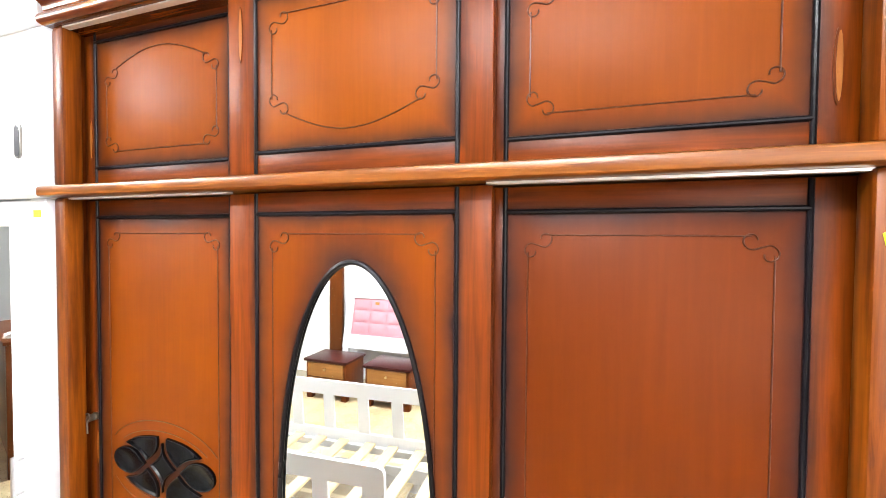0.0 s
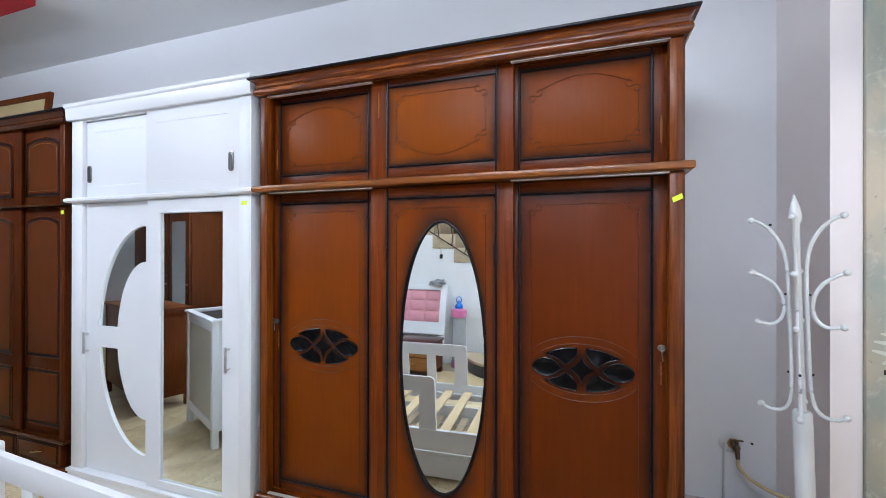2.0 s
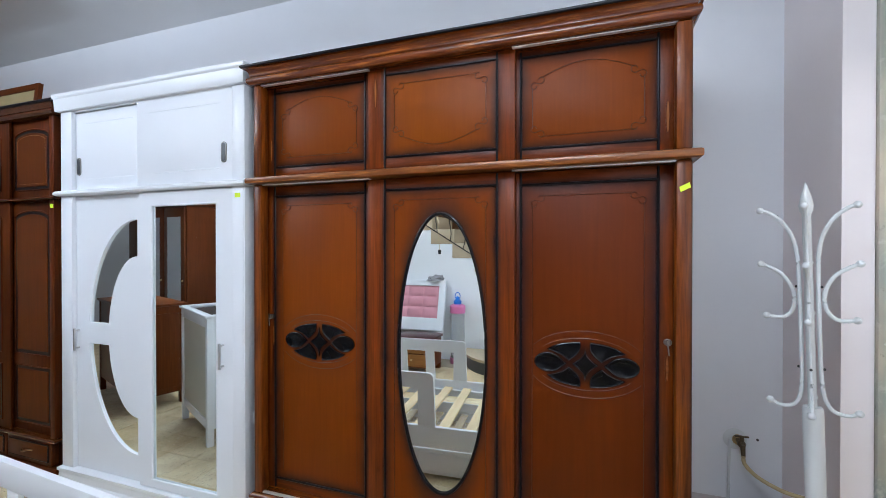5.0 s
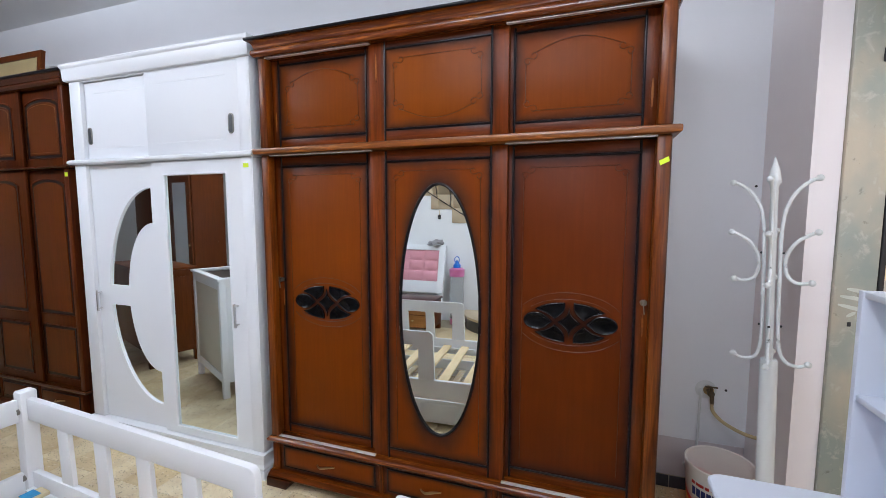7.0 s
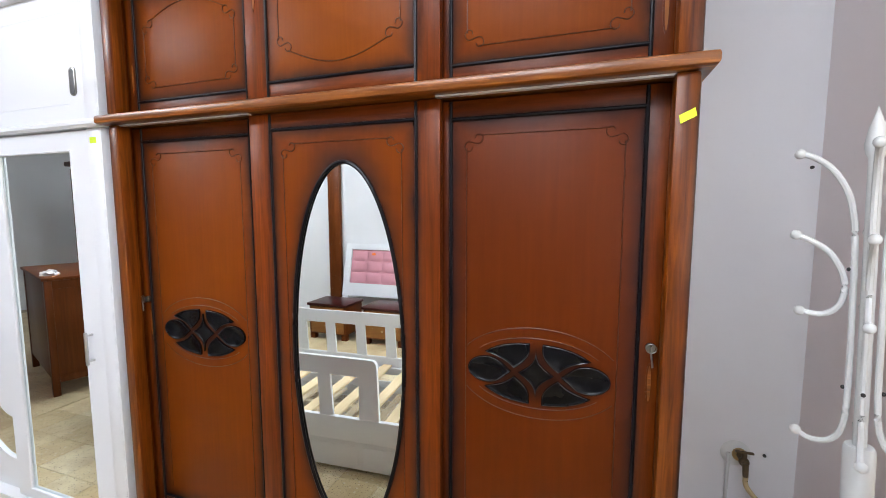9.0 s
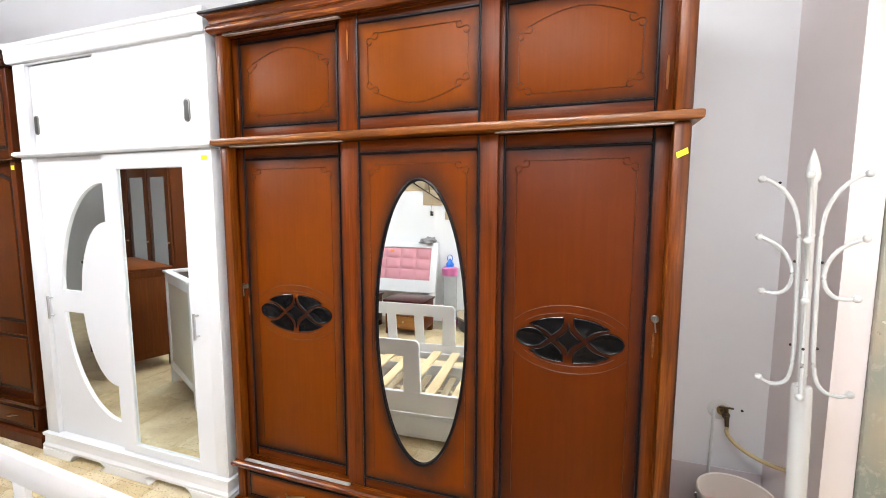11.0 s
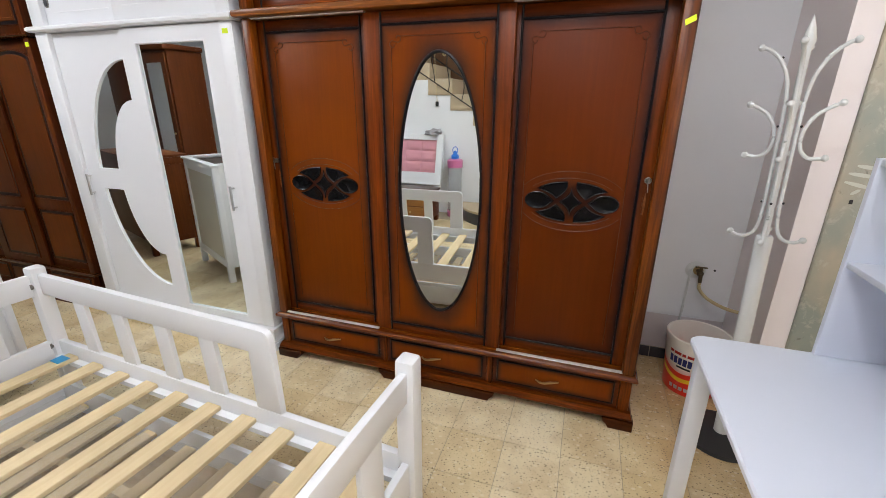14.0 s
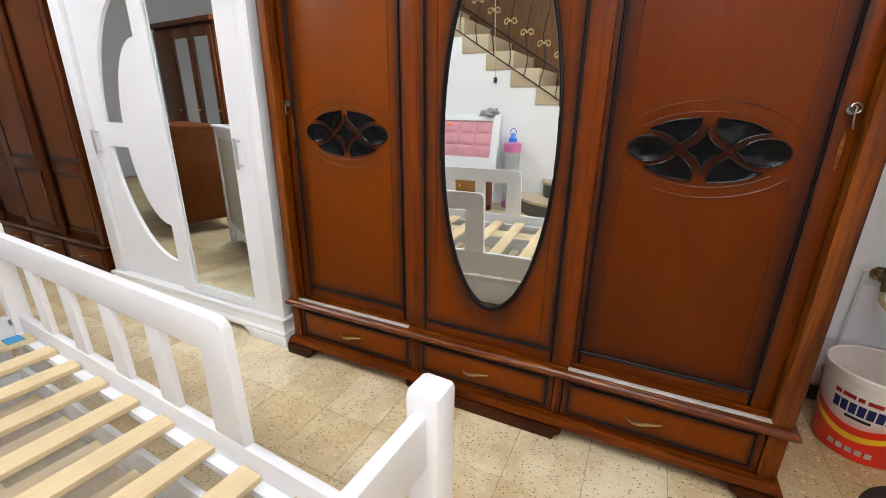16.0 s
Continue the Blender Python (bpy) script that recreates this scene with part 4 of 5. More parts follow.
def film_sheet():
    m, nt, bs = material("clear_film", 0.12)
    bs.inputs["Base Color"].default_value = (0.85, 0.85, 0.87, 1)
    bs.inputs["Alpha"].default_value = 0.20
    bs.inputs["Specular IOR Level"].default_value = 0.9
    bm = bmesh.new()
    n, k = 70, 26
    rows = []
    for j in range(k + 1):
        row = []
        for i in range(n + 1):
            x, y = 0.12 + 1.72 * i / n, -0.10 - 0.78 * j / k
            z = 0.128 + 0.045 * noise.noise(Vector((x * 5, y * 5, 1))) + 0.028 * abs(noise.noise(Vector((x * 17, y * 17, 4))))
            row.append(bm.verts.new((x, y, max(z, 0.105))))
        rows.append(row)
    for j in range(k):
        for i in range(n):
            bm.faces.new((rows[j][i], rows[j][i + 1], rows[j + 1][i + 1], rows[j + 1][i]))
    ob = solid("plastic_film", bm, m, "crumpled clear plastic film lying on the trundle slats", "plastic film", smooth=60)
    ob.matrix_basis = BED


film_sheet()

# ---------------------------------------------------------------- desk with shelf
def rounded_slab(x0, x1, y0, y1, z0, z1, r):
    """A board with rounded corners and softened edges."""
    bm = bmesh.new()
    ring = []
    for cx, cy, a0 in ((x1 - r, y1 - r, 0), (x0 + r, y1 - r, 90), (x0 + r, y0 + r, 180), (x1 - r, y0 + r, 270)):
        ring += [(cx + r * math.cos(radians(a0 + 15 * i)), cy + r * math.sin(radians(a0 + 15 * i))) for i in range(7)]
    mx, my, e = (x0 + x1) / 2, (y0 + y1) / 2, 0.005
    rows = []
    for z, inset in ((z0, e), (z0 + e, 0), (z1 - e, 0), (z1, e)):
        kx, ky = 1 - 2 * inset / (x1 - x0), 1 - 2 * inset / (y1 - y0)
        rows.append([bm.verts.new((mx + (x - mx) * kx, my + (y - my) * ky, z)) for x, y in ring])
    for p, q in zip(rows, rows[1:]):
        for i in range(len(ring)):
            j = (i + 1) % len(ring)
            bm.faces.new((p[i], p[j], q[j], q[i]))
    bm.faces.new(rows[0][::-1])
    bm.faces.new(rows[-1])
    bmesh.ops.recalc_face_normals(bm, faces=bm.faces)
    return bm


def desk():
    d = thing("study_desk", "white desk with an open shelf unit on its back edge", "desk", pose(0, 0, 0))
    part("desktop", rounded_slab(1.985, 2.72, -1.50, -0.434, 0.719, 0.741, 0.045), MAT_DESK, d)
    part("apron", boxed(2.045, 2.68, -0.492, -0.474, 0.60, 0.7185, 0.003), MAT_DESK, d)
    part("apron", boxed(2.030, 2.050, -1.47, -0.494, 0.64, 0.7185, 0.003), MAT_DESK, d)
    for x, y in ((2.037, -0.492), (2.037, -1.46), (2.66, -0.485), (2.66, -1.46)):
        part("leg", boxed(x - 0.028, x + 0.028, y - 0.025, y + 0.025, 0, 0.7185, 0.006), MAT_DESK, d)
    s = part("shelf_unit", boxed(2.68, 2.695, -1.46, -0.46, 0.7415, 1.354), MAT_DESK, d)
    for ya, yb in ((-0.456, -0.438), (-1.478, -1.460)):
        part("shelf_side", plate(bmesh.new(), [(2.334, 0.7415), (2.68, 0.7415), (2.68, 1.354), (2.334, 1.354)], ya, yb, 0.003), MAT_DESK, s)
    for za, zb in ((1.040, 1.058), (1.335, 1.353)):
        part("shelf_board", boxed(2.338, 2.68, -1.460, -0.4565, za, zb, 0.002), MAT_DESK, s)
    return d


MAT_DESK = painted("white_melamine", (0.72, 0.76, 0.86), 0.35, 0.03, 0.03, 16)
desk()


# ---------------------------------------------------------------- coat rack
def coat_rack():
    cx, cy = 2.325, 0.02
    r = thing("coat_rack", "white painted coat rack with curved hooks on a round black base", "coat rack", pose(cx, cy, 0, 0, -1.8, 0))
    part("base", lathe(bmesh.new(), [(0, 0), (0.165, 0), (0.17, 0.008), (0.165, 0.02), (0.04, 0.034), (0, 0.034)], seg=40), MAT_RUBBER, r, "round black base")
    part("pole", lathe(bmesh.new(), [(0, 0.034), (0.030, 0.034), (0.030, 0.985), (0.026, 0.995), (0, 0.995)], seg=24), MAT_RACK, r)
    part("upper_pole", lathe(bmesh.new(), [(0, 0.99), (0.013, 0.99), (0.013, 1.67), (0.018, 1.68), (0.021, 1.70), (0.015, 1.735), (0.006, 1.765), (0, 1.785)], seg=18), MAT_RACK, r, "pole with a pointed finial")
    for k in range(4):
        a = radians(66 + 90 * k)
        c, s = math.cos(a), math.sin(a)

        def hook(ctrl):
            line = smooth_line([Vector((c * rad, s * rad, z)) for rad, z in ctrl], 6)
            part("hook", tube(bmesh.new(), line, 0.0068, 8), MAT_RACK, r)
            for p in (line[0], line[-1]):
                part("hook_ball", ball(bmesh.new(), p, 0.0122), MAT_RACK, r)

        hook([(0.130, 1.692), (0.105, 1.682), (0.070, 1.650), (0.042, 1.595), (0.030, 1.535), (0.026, 1.46), (0.025, 1.28), (0.026, 1.10), (0.034, 1.025), (0.055, 0.990), (0.090, 0.982), (0.118, 0.996)])
        hook([(0.132, 1.495), (0.105, 1.482), (0.070, 1.455), (0.046, 1.410), (0.040, 1.365), (0.050, 1.325), (0.078, 1.302), (0.120, 1.306)])
        for z in (1.415, 1.13):
            part("rivet", ball(bmesh.new(), (c * 0.034, s * 0.034, z), 0.0048, 8), MAT_RUBBER, r)
    return r


def smooth_line(ctrl, n=8):
    """A curve through the points."""
    out = []
    for i in range(len(ctrl) - 1):
        p0, p1, p2, p3 = ctrl[max(i - 1, 0)], ctrl[i], ctrl[i + 1], ctrl[min(i + 2, len(ctrl) - 1)]
        for k in range(n):
            t = k / n
            out.append(0.5 * ((2 * p1) + (p2 - p0) * t + (2 * p0 - 5 * p1 + 4 * p2 - p3) * t * t + (3 * p1 - p0 - 3 * p2 + p3) * t ** 3))
    return out + [ctrl[-1]]


MAT_RACK = painted("white_enamel", (0.68, 0.70, 0.70), 0.3, 0.03, 0.03, 16)
coat_rack()


# ---------------------------------------------------------------- bucket, tap, hose
def bucket_material():
    m, nt, b = material("printed_plastic", 0.35)
    tc, sep = nt.nodes.new("ShaderNodeTexCoord"), nt.nodes.new("ShaderNodeSeparateXYZ")
    nt.links.new(tc.outputs["Object"], sep.inputs[0])
    side = calc(nt, "ADD", calc(nt, "MULTIPLY", sep.outputs[0], 0.82), calc(nt, "MULTIPLY", sep.outputs[1], -0.57))
    h = calc(nt, "SUBTRACT", sep.outputs[2], calc(nt, "MULTIPLY", calc(nt, "MULTIPLY", side, side), 3.2))
    fade = calc(nt, "ADD", calc(nt, "MULTIPLY", ramp(nt, h, 0.132, 0.136), 0.62), calc(nt, "MULTIPLY", ramp(nt, h, 0.136, 0.175), 0.38))
    col = mix_colour(nt, fade, (0.80, 0.022, 0.008), (0.80, 0.76, 0.70))
    band = calc(nt, "MULTIPLY", ramp(nt, h, 0.078, 0.082), ramp(nt, h, 0.106, 0.102))
    col = mix_colour(nt, band, col, (0.90, 0.62, 0.02))
    dirt = ramp(nt, noise_of(nt, coords(nt), 9, 5), 0.58, 0.75)
    col = mix_colour(nt, calc(nt, "MULTIPLY", dirt, 0.35), col, (0.55, 0.45, 0.35))
    nt.links.new(col, b.inputs["Base Color"])
    return m


def bucket():
    b = thing("paint_bucket", "dirty open plastic paint bucket with red and yellow print", "bucket", pose(2.26, 0.405, 0))
    part("body", lathe(bmesh.new(), [(0, 0), (0.128, 0), (0.132, 0.006), (0.152, 0.30), (0.157, 0.302), (0.157, 0.325), (0.152, 0.33), (0.147, 0.325), (0.128, 0.012), (0, 0.010)], seg=48), bucket_material(), b)
    def bar(name, a0, a1, z0, z1, mat, lift=0.0012):
        """A printed patch that follows the wall of the bucket."""
        bm = bmesh.new()
        rows = []
        for z in (z0, z1):
            r = 0.132 + (z - 0.006) * (0.020 / 0.294) + lift
            rows.append([bm.verts.new((r * math.cos(t), r * math.sin(t), z)) for t in [math.radians(a0 + (a1 - a0) * i / 10) for i in range(11)]])
        for i in range(10):
            bm.faces.new((rows[0][i], rows[0][i + 1], rows[1][i + 1], rows[1][i]))
        bmesh.ops.solidify(bm, geom=bm.faces[:], thickness=0.0008)
        part(name, bm, mat, b)
    ink_blue, ink_red, ink_white, ink_black = plain("blue_ink", (0.02, 0.03, 0.20), 0.4), plain("red_ink", (0.62, 0.03, 0.02), 0.4), plain("white_ink", (0.78, 0.78, 0.80), 0.4), plain("black_ink", (0.02, 0.02, 0.025), 0.4)
    for k in range(7):
        bar("print_block", 207 + 9.6 * k, 214.8 + 9.6 * k, 0.184, 0.226, ink_blue)
    for a0, a1 in ((206, 214), (216, 231), (233, 240), (243, 258), (260, 268)):
        bar("print_stroke", a0, a1, 0.240, 0.256, ink_red)
    bar("print_band", 224, 252, 0.164, 0.175, ink_black)
    bar("print_block", 284, 298, 0.205, 0.228, ink_red)
    for k in range(5):
        bar("print_block", 214 + 11 * k, 222 + 11 * k, 0.030, 0.052, ink_white)
    bar("print_badge", 288, 306, 0.062, 0.105, ink_blue)
    pts = [(0.158 * math.cos(t), 0.158 * math.sin(t) * 0.995 + 0.0, 0.30 - 0.14 * abs(math.sin(t))) for t in [math.pi * i / 24 for i in range(25)]]
    part("handle", tube(bmesh.new(), pts, 0.0035, 6), MAT_STEEL, b, "thin wire handle hanging down")
    return b


bucket()


MAT_TAP = plain("tarnished_bronze", (0.13, 0.095, 0.055), 0.45, 0.8)


def tap():
    t = thing("wall_tap", "tarnished brass garden tap on the wall with a hose pushed on", "tap", pose(2.252, BACK, 0.597))
    part("flange", rod(bmesh.new(), (0, 0, 0), (0, -0.012, 0), 0.026), MAT_BRASS, t)
    part("plaster_patch", lathe(bmesh.new(), [(0, 0), (0.052, 0), (0.046, 0.004), (0.036, 0.006), (0, 0.006)], seg=18), MAT_RACK, t, "rough white plaster round the pipe").matrix_basis = pose(-0.012, 0, 0, 90, 0, 0)
    bm = rod(bmesh.new(), (0, -0.010, 0), (0, -0.075, 0), 0.012)
    ball(bm, (0, -0.06, 0), 0.018)
    rod(bm, (0, -0.06, 0), (0, -0.06, 0.035), 0.009)
    rod(bm, (0, -0.075, 0.002), (0, -0.085, -0.045), 0.011, 0.009)
    part("valve", bm, MAT_TAP, t)
    part("lever", boxed(-0.03, 0.03, -0.066, -0.054, 0.034, 0.041, 0.002), MAT_TAP, t)


tap()
MAT_HOSE = painted("yellowed_hose", (0.55, 0.43, 0.24), 0.5, 0.12, 0.05, 20)
hp = [Vector((2.252, BACK - 0.085, 0.555)), Vector((2.257, BACK - 0.09, 0.515)), Vector((2.30, BACK - 0.12, 0.475)), Vector((2.37, BACK - 0.20, 0.466)), Vector((2.445, BACK - 0.29, 0.488))]


solid("hose", tube(bmesh.new(), smooth_line(hp), 0.009, 10), MAT_HOSE, "yellowed rubber hose from the tap into the side wall", "hose")


# ---------------------------------------------------------------- shop front on the right
def peeling_material():
    """Grey-green paint that flakes off beige filler."""
    m, nt, b = material("peeling_grey_green_paint", 0.4)
    wide, flake = noise_of(nt, coords(nt, (1, 1, 0.6)), 3.0, 4), noise_of(nt, coords(nt, (1, 1, 0.8)), 16, 6, 0.65, 0.5)
    col = mix_colour(nt, ramp(nt, wide, 0.40, 0.62), (0.31, 0.35, 0.31), (0.54, 0.47, 0.35))
    col = mix_colour(nt, calc(nt, "MULTIPLY", ramp(nt, flake, 0.55, 0.64), 0.6), col, (0.56, 0.55, 0.47))
    col = mix_colour(nt, calc(nt, "MULTIPLY", ramp(nt, flake, 0.36, 0.30), 0.6), col, (0.15, 0.14, 0.12))
    nt.links.new(col, b.inputs["Base Color"])
    bump(nt, b, flake, 0.5, 0.004)
    return m


MAT_JAMB = peeling_material()
jamb = solid("door_jamb", boxed(RIGHT + 0.101, RIGHT + 0.235, 0.150, 0.24, 0, HIGH, 0.004), MAT_JAMB, "steel door jamb with peeling grey-green paint", "door frame", kind="structure")
solid("jamb_catch", boxed(RIGHT + 0.19, RIGHT + 0.215, 0.142, 0.1495, 2.13, 2.18, 0.002), MAT_RUBBER, "dark latch hole in the peeling jamb", "door frame", kind="structure")
# thin pale bars with tapered ends on the face of the jamb
MAT_PALE_STRIPE = painted("pale_stripe", (0.66, 0.68, 0.60), 0.6, 0.2, 0.3, 20)
for z, x0, x1, tilt in ((1.263, 2.580, 2.652, -0.010), (1.232, 2.560, 2.655, -0.012), (1.193, 2.555, 2.650, -0.022), (1.166, 2.585, 2.612, 0.016)):
    stripe = [(x0 + (x1 - x0) * f, z + tilt * (f - 0.5) + sgn * 0.0075 * math.sin(math.pi * (0.06 + 0.88 * f)) ** 0.5) for sgn, fs in ((1, (0, 0.2, 0.4, 0.6, 0.8, 1)), (-1, (1, 0.8, 0.6, 0.4, 0.2, 0))) for f in fs]
    part("jamb_stripe", plate(bmesh.new(), stripe, 0.1482, 0.1502), MAT_PALE_STRIPE, jamb, "pale tapered stripe")
part("latch_hole", boxed(2.588, 2.600, 0.1455, 0.1502, 1.118, 1.136, 0.002), MAT_RUBBER, jamb, "dark latch hole")
solid("door_trim", boxed(RIGHT + 0.238, RIGHT + 0.256, 0.150, 0.21, 0, HIGH, 0.003), MAT_RUBBER, "dark rubber strip along the door frame", "door frame", kind="structure")
solid("lintel", boxed(RIGHT + 0.105, RIGHT + 0.315, -3.045, 0.095, 2.69, 2.748, 0.003), MAT_JAMB, "peeling grey-green lintel over the shop front", "door frame", kind="structure")
solid("transom", boxed(RIGHT + 0.25, RIGHT + 0.309, -3.045, 0.149, 2.235, 2.46, 0.012), painted("weathered_dark_stone", (0.13, 0.12, 0.105), 0.85, 0.45, 0.6, 26), "weathered dark grey stone beam across the shop front", "door frame", kind="structure")
solid("wall_east_upper", boxed(RIGHT + 0.11, RIGHT + 0.31, FRONT - 1.6, 0.165, 2.75, HIGH), MAT_WALL, "white wall band over the shop front", "wall", kind="structure")
solid("wall_southeast", boxed(RIGHT + 0.11, RIGHT + 0.31, FRONT - 1.6, -3.05, 0, 2.75), MAT_WALL, "white wall beside the shop front", "wall", kind="structure")
MAT_OUT = painted("beige_render_outside", (0.86, 0.68, 0.47), 0.8, 0.12, 0.2, 6)
solid("ground", boxed(5.2, 40, -30, 30, -0.15, -0.02), painted("dusty_pavement", (0.42, 0.38, 0.32), 0.9, 0.2, 0.3, 6), "dusty pavement outside the shop", "ground", kind="structure")
solid("facade_opposite", boxed(8.0, 8.3, -12, 14, -0.02, 6.5), MAT_OUT, "sunlit beige rendered facade across the street", "facade", kind="structure")
sun = bpy.data.lights.new("sun", "SUN")
sun.energy, sun.angle, sun.color = 5.0, radians(0.5), (1.0, 0.94, 0.85)
new("sun", sun).matrix_world = look((0, 0, 20), (20.0, 8.0, 0))

# a darker painted band low on the back wall, and the skirting
solid("wall_band", boxed(1.93, RIGHT - 0.002, BACK - 0.0025, BACK + 0.004, 0.04, 0.295, 0.001), painted("lilac_grey_band_paint", (0.60, 0.545, 0.56), 0.7, 0.16, 0.25, 14), "dull lilac-grey paint band low on the wall", "wall", kind="structure")
MAT_SKIRT = plain("dark_skirting_tile", (0.035, 0.035, 0.045), 0.3)
base = solid("baseboard", boxed(1.96, RIGHT - 0.003, BACK - 0.010, BACK - 0.001, 0.0, 0.07), MAT_GROUT, "dark grey skirting tiles", "skirting", kind="structure")
for k in range(4):
    part("skirting_tile", boxed(1.962 + 0.12 * k, 1.962 + 0.12 * k + 0.116, BACK - 0.018, BACK - 0.009, 0.002, 0.07, 0.002), MAT_SKIRT, base)

for k in range(4):
    part("skirting_tile", boxed(RIGHT - 0.010, RIGHT - 0.001, BACK - 0.020 - 0.12 * k - 0.116, BACK - 0.020 - 0.12 * k, 0.002, 0.07, 0.002), MAT_SKIRT, base)

# pipe that drops from the tap, screws in the wall
solid("water_pipe", tube(bmesh.new(), [(2.215, BACK - 0.010, 0.60), (2.210, BACK - 0.010, 0.30), (2.205, BACK - 0.010, 0.0)], 0.007, 8), MAT_RACK, "thin painted water pipe on the wall", "pipe")

for sx, sz in ((2.335, 0.605), (2.41, 1.70)):
    s = solid("wall_screw", rod(bmesh.new(), (sx, BACK, sz), (sx, BACK - 0.006, sz), 0.006, seg=8), MAT_RUBBER, "dark rusty screw stuck in the painted wall", "screw", "wall screws")

# red soffit
solid("ceiling_band", boxed(LEFT, -2.0, -0.55, -0.06, HIGH - 0.05, HIGH - 0.001), painted("red_paint", (0.45, 0.02, 0.03), 0.5, 0.1, 0.1, 9), "red painted ceiling band", "ceiling", kind="structure")


# ---------------------------------------------------------------- ceiling tubes
def tube_light(x, y, turn=0):
    t = thing("tube_light", "white fluorescent tube fitting hung from the ceiling", "ceiling light", pose(x, y, TUBE_Z, 0, 0, turn), "ceiling tubes")
    m, nt, bs = material("lit_tube", 0.4)
    bs.inputs["Emission Color"].default_value, bs.inputs["Emission Strength"].default_value = (0.95, 0.98, 1.0, 1), 6.0
    part("tube", rod(bmesh.new(), (-0.6, 0, 0), (0.6, 0, 0), 0.013), m, t, "glowing white tube")
    part("batten", boxed(-0.63, 0.63, -0.025, 0.025, 0.075, 0.11, 0.004), MAT_WHITE, t)
    for s in (-1, 1):
        part("end_cap", boxed(s * 0.61 - 0.014, s * 0.61 + 0.014, -0.018, 0.018, -0.02, 0.0755, 0.003), MAT_WHITE, t)
        part("hanger", rod(bmesh.new(), (s * 0.4, 0, 0.11), (s * 0.4, 0, HIGH - TUBE_Z), 0.004), MAT_STEEL, t)


# the fitting turned across is invented, to go with its fill lamps
for tx, ty, share, across in TUBES:
    tube_light(tx, ty, 90 if across else 0)


# ---------------------------------------------------------------- stairs behind the camera
MAT_STAIR = painted("beige_stone_tread", (0.50, 0.40, 0.27), 0.45, 0.15, 0.15, 10)
MAT_IRON = plain("black_wrought_iron", (0.015, 0.014, 0.014), 0.4, 0.6)
MAT_GOLD = plain("gilded_iron", (0.55, 0.43, 0.20), 0.35, 0.9)
RUN, RISE, SX, SZ = 0.314, 0.192, 0.424, 1.206
solid("wall_stair", boxed(LEFT, 1.9, FRONT - 0.03, FRONT, 0.0, 0.9), MAT_WALL, "white wall under the stairs", "wall", kind="structure")
stairs = thing("staircase", "straight staircase with beige stone steps and white side", "stairs", pose(0, 0, 0), kind="structure")
for k in range(-6, 10):
    x1 = SX - RUN * k
    z = SZ + RISE * k
    if z < 0.9:
        continue
    part("stair_side", boxed(x1 - RUN, x1, FRONT - 0.9, FRONT - 0.001, 0.0, z), MAT_WALL, stairs)
    part("tread", boxed(x1 - RUN - 0.012, x1 + 0.012, FRONT - 0.9, FRONT + 0.012, z + 0.0005, z + RISE + 0.012, 0.006), MAT_STAIR, stairs)


def railing():
    r = thing("stair_railing", "black wrought-iron stair railing with gilded scrolls", "railing", pose(0, 0, 0))
    yb = FRONT - 0.05
    zx = lambda x: SZ + (SX - x) / RUN * RISE
    for h in (0.30, 1.02):
        part("rail", tube(bmesh.new(), [(1.2, yb, zx(1.2) + h), (-1.2, yb, zx(-1.2) + h)], 0.009, 8), MAT_IRON, r)
    part("low_bar", tube(bmesh.new(), [(1.2, FRONT + 0.03, zx(1.2) + 0.02), (-1.2, FRONT + 0.03, zx(-1.2) + 0.02)], 0.007, 8), MAT_IRON, r)
    for k in range(12):
        x = 1.15 - 0.20 * k
        z = zx(x)
        pts = [(x + 0.022 * math.sin(i * 0.9 + k), FRONT + 0.03 - 0.08 * i / 12, z + 0.02 + 1.0 * i / 12) for i in range(13)]
        part("baluster", tube(bmesh.new(), pts, 0.006, 6), MAT_IRON, r)
        for s in (-1, 1):
            sp = [(x + s * (0.045 - 0.038 * math.cos(t) * (1 - t / 9)), FRONT + 0.02, z + 0.47 + 0.042 * math.sin(t) * (1 - t / 9)) for t in [i * 0.45 for i in range(16)]]
            part("scroll", tube(bmesh.new(), sp, 0.008, 6), MAT_GOLD, r)


railing()
solid("upstairs_cupboard", boxed(-1.6, 1.5, FRONT - 1.55, FRONT - 0.95, 0.0, 3.2, 0.01), wood("upstairs_panel", (0.20, 0.10, 0.045), (0.09, 0.04, 0.018), "z", 0.5, 0.8), "tall brown wooden cupboard beyond the stairs", "cupboard")
low = thing("curved_steps", "two rounded entry steps with beige tops and dark risers", "steps", pose(0.61, FRONT + 0.002, 0), kind="structure")


def round_step(r, z0, z1):
    def half(rr, y0, y1):
        pts = [(rr * math.cos(t), rr * math.sin(t)) for t in [math.pi * i / 28 for i in range(29)]]
        bm = bmesh.new()
        f = bm.faces.new([bm.verts.new((x, y, y0)) for x, y in pts])
        for v in [g for g in bmesh.ops.extrude_face_region(bm, geom=[f])["geom"] if isinstance(g, bmesh.types.BMVert)]:
            v.co.z = y1
        bmesh.ops.recalc_face_normals(bm, faces=bm.faces)
        return bm
    part("riser", half(r, z0, z1 - 0.03), plain("dark_riser", (0.07, 0.07, 0.07), 0.4), low)
    part("tread", half(r + 0.02, z1 - 0.03, z1), MAT_STAIR, low)


round_step(0.60, 0.0, 0.18)
round_step(0.33, 0.18, 0.36)
sw = thing("wall_switch", "small cord switch and wire on the white wall", "switch", pose(-0.40, FRONT + 0.001, 1.48))
part("switch_body", boxed(-0.02, 0.02, 0, 0.02, -0.03, 0.03, 0.004), MAT_RUBBER, sw)
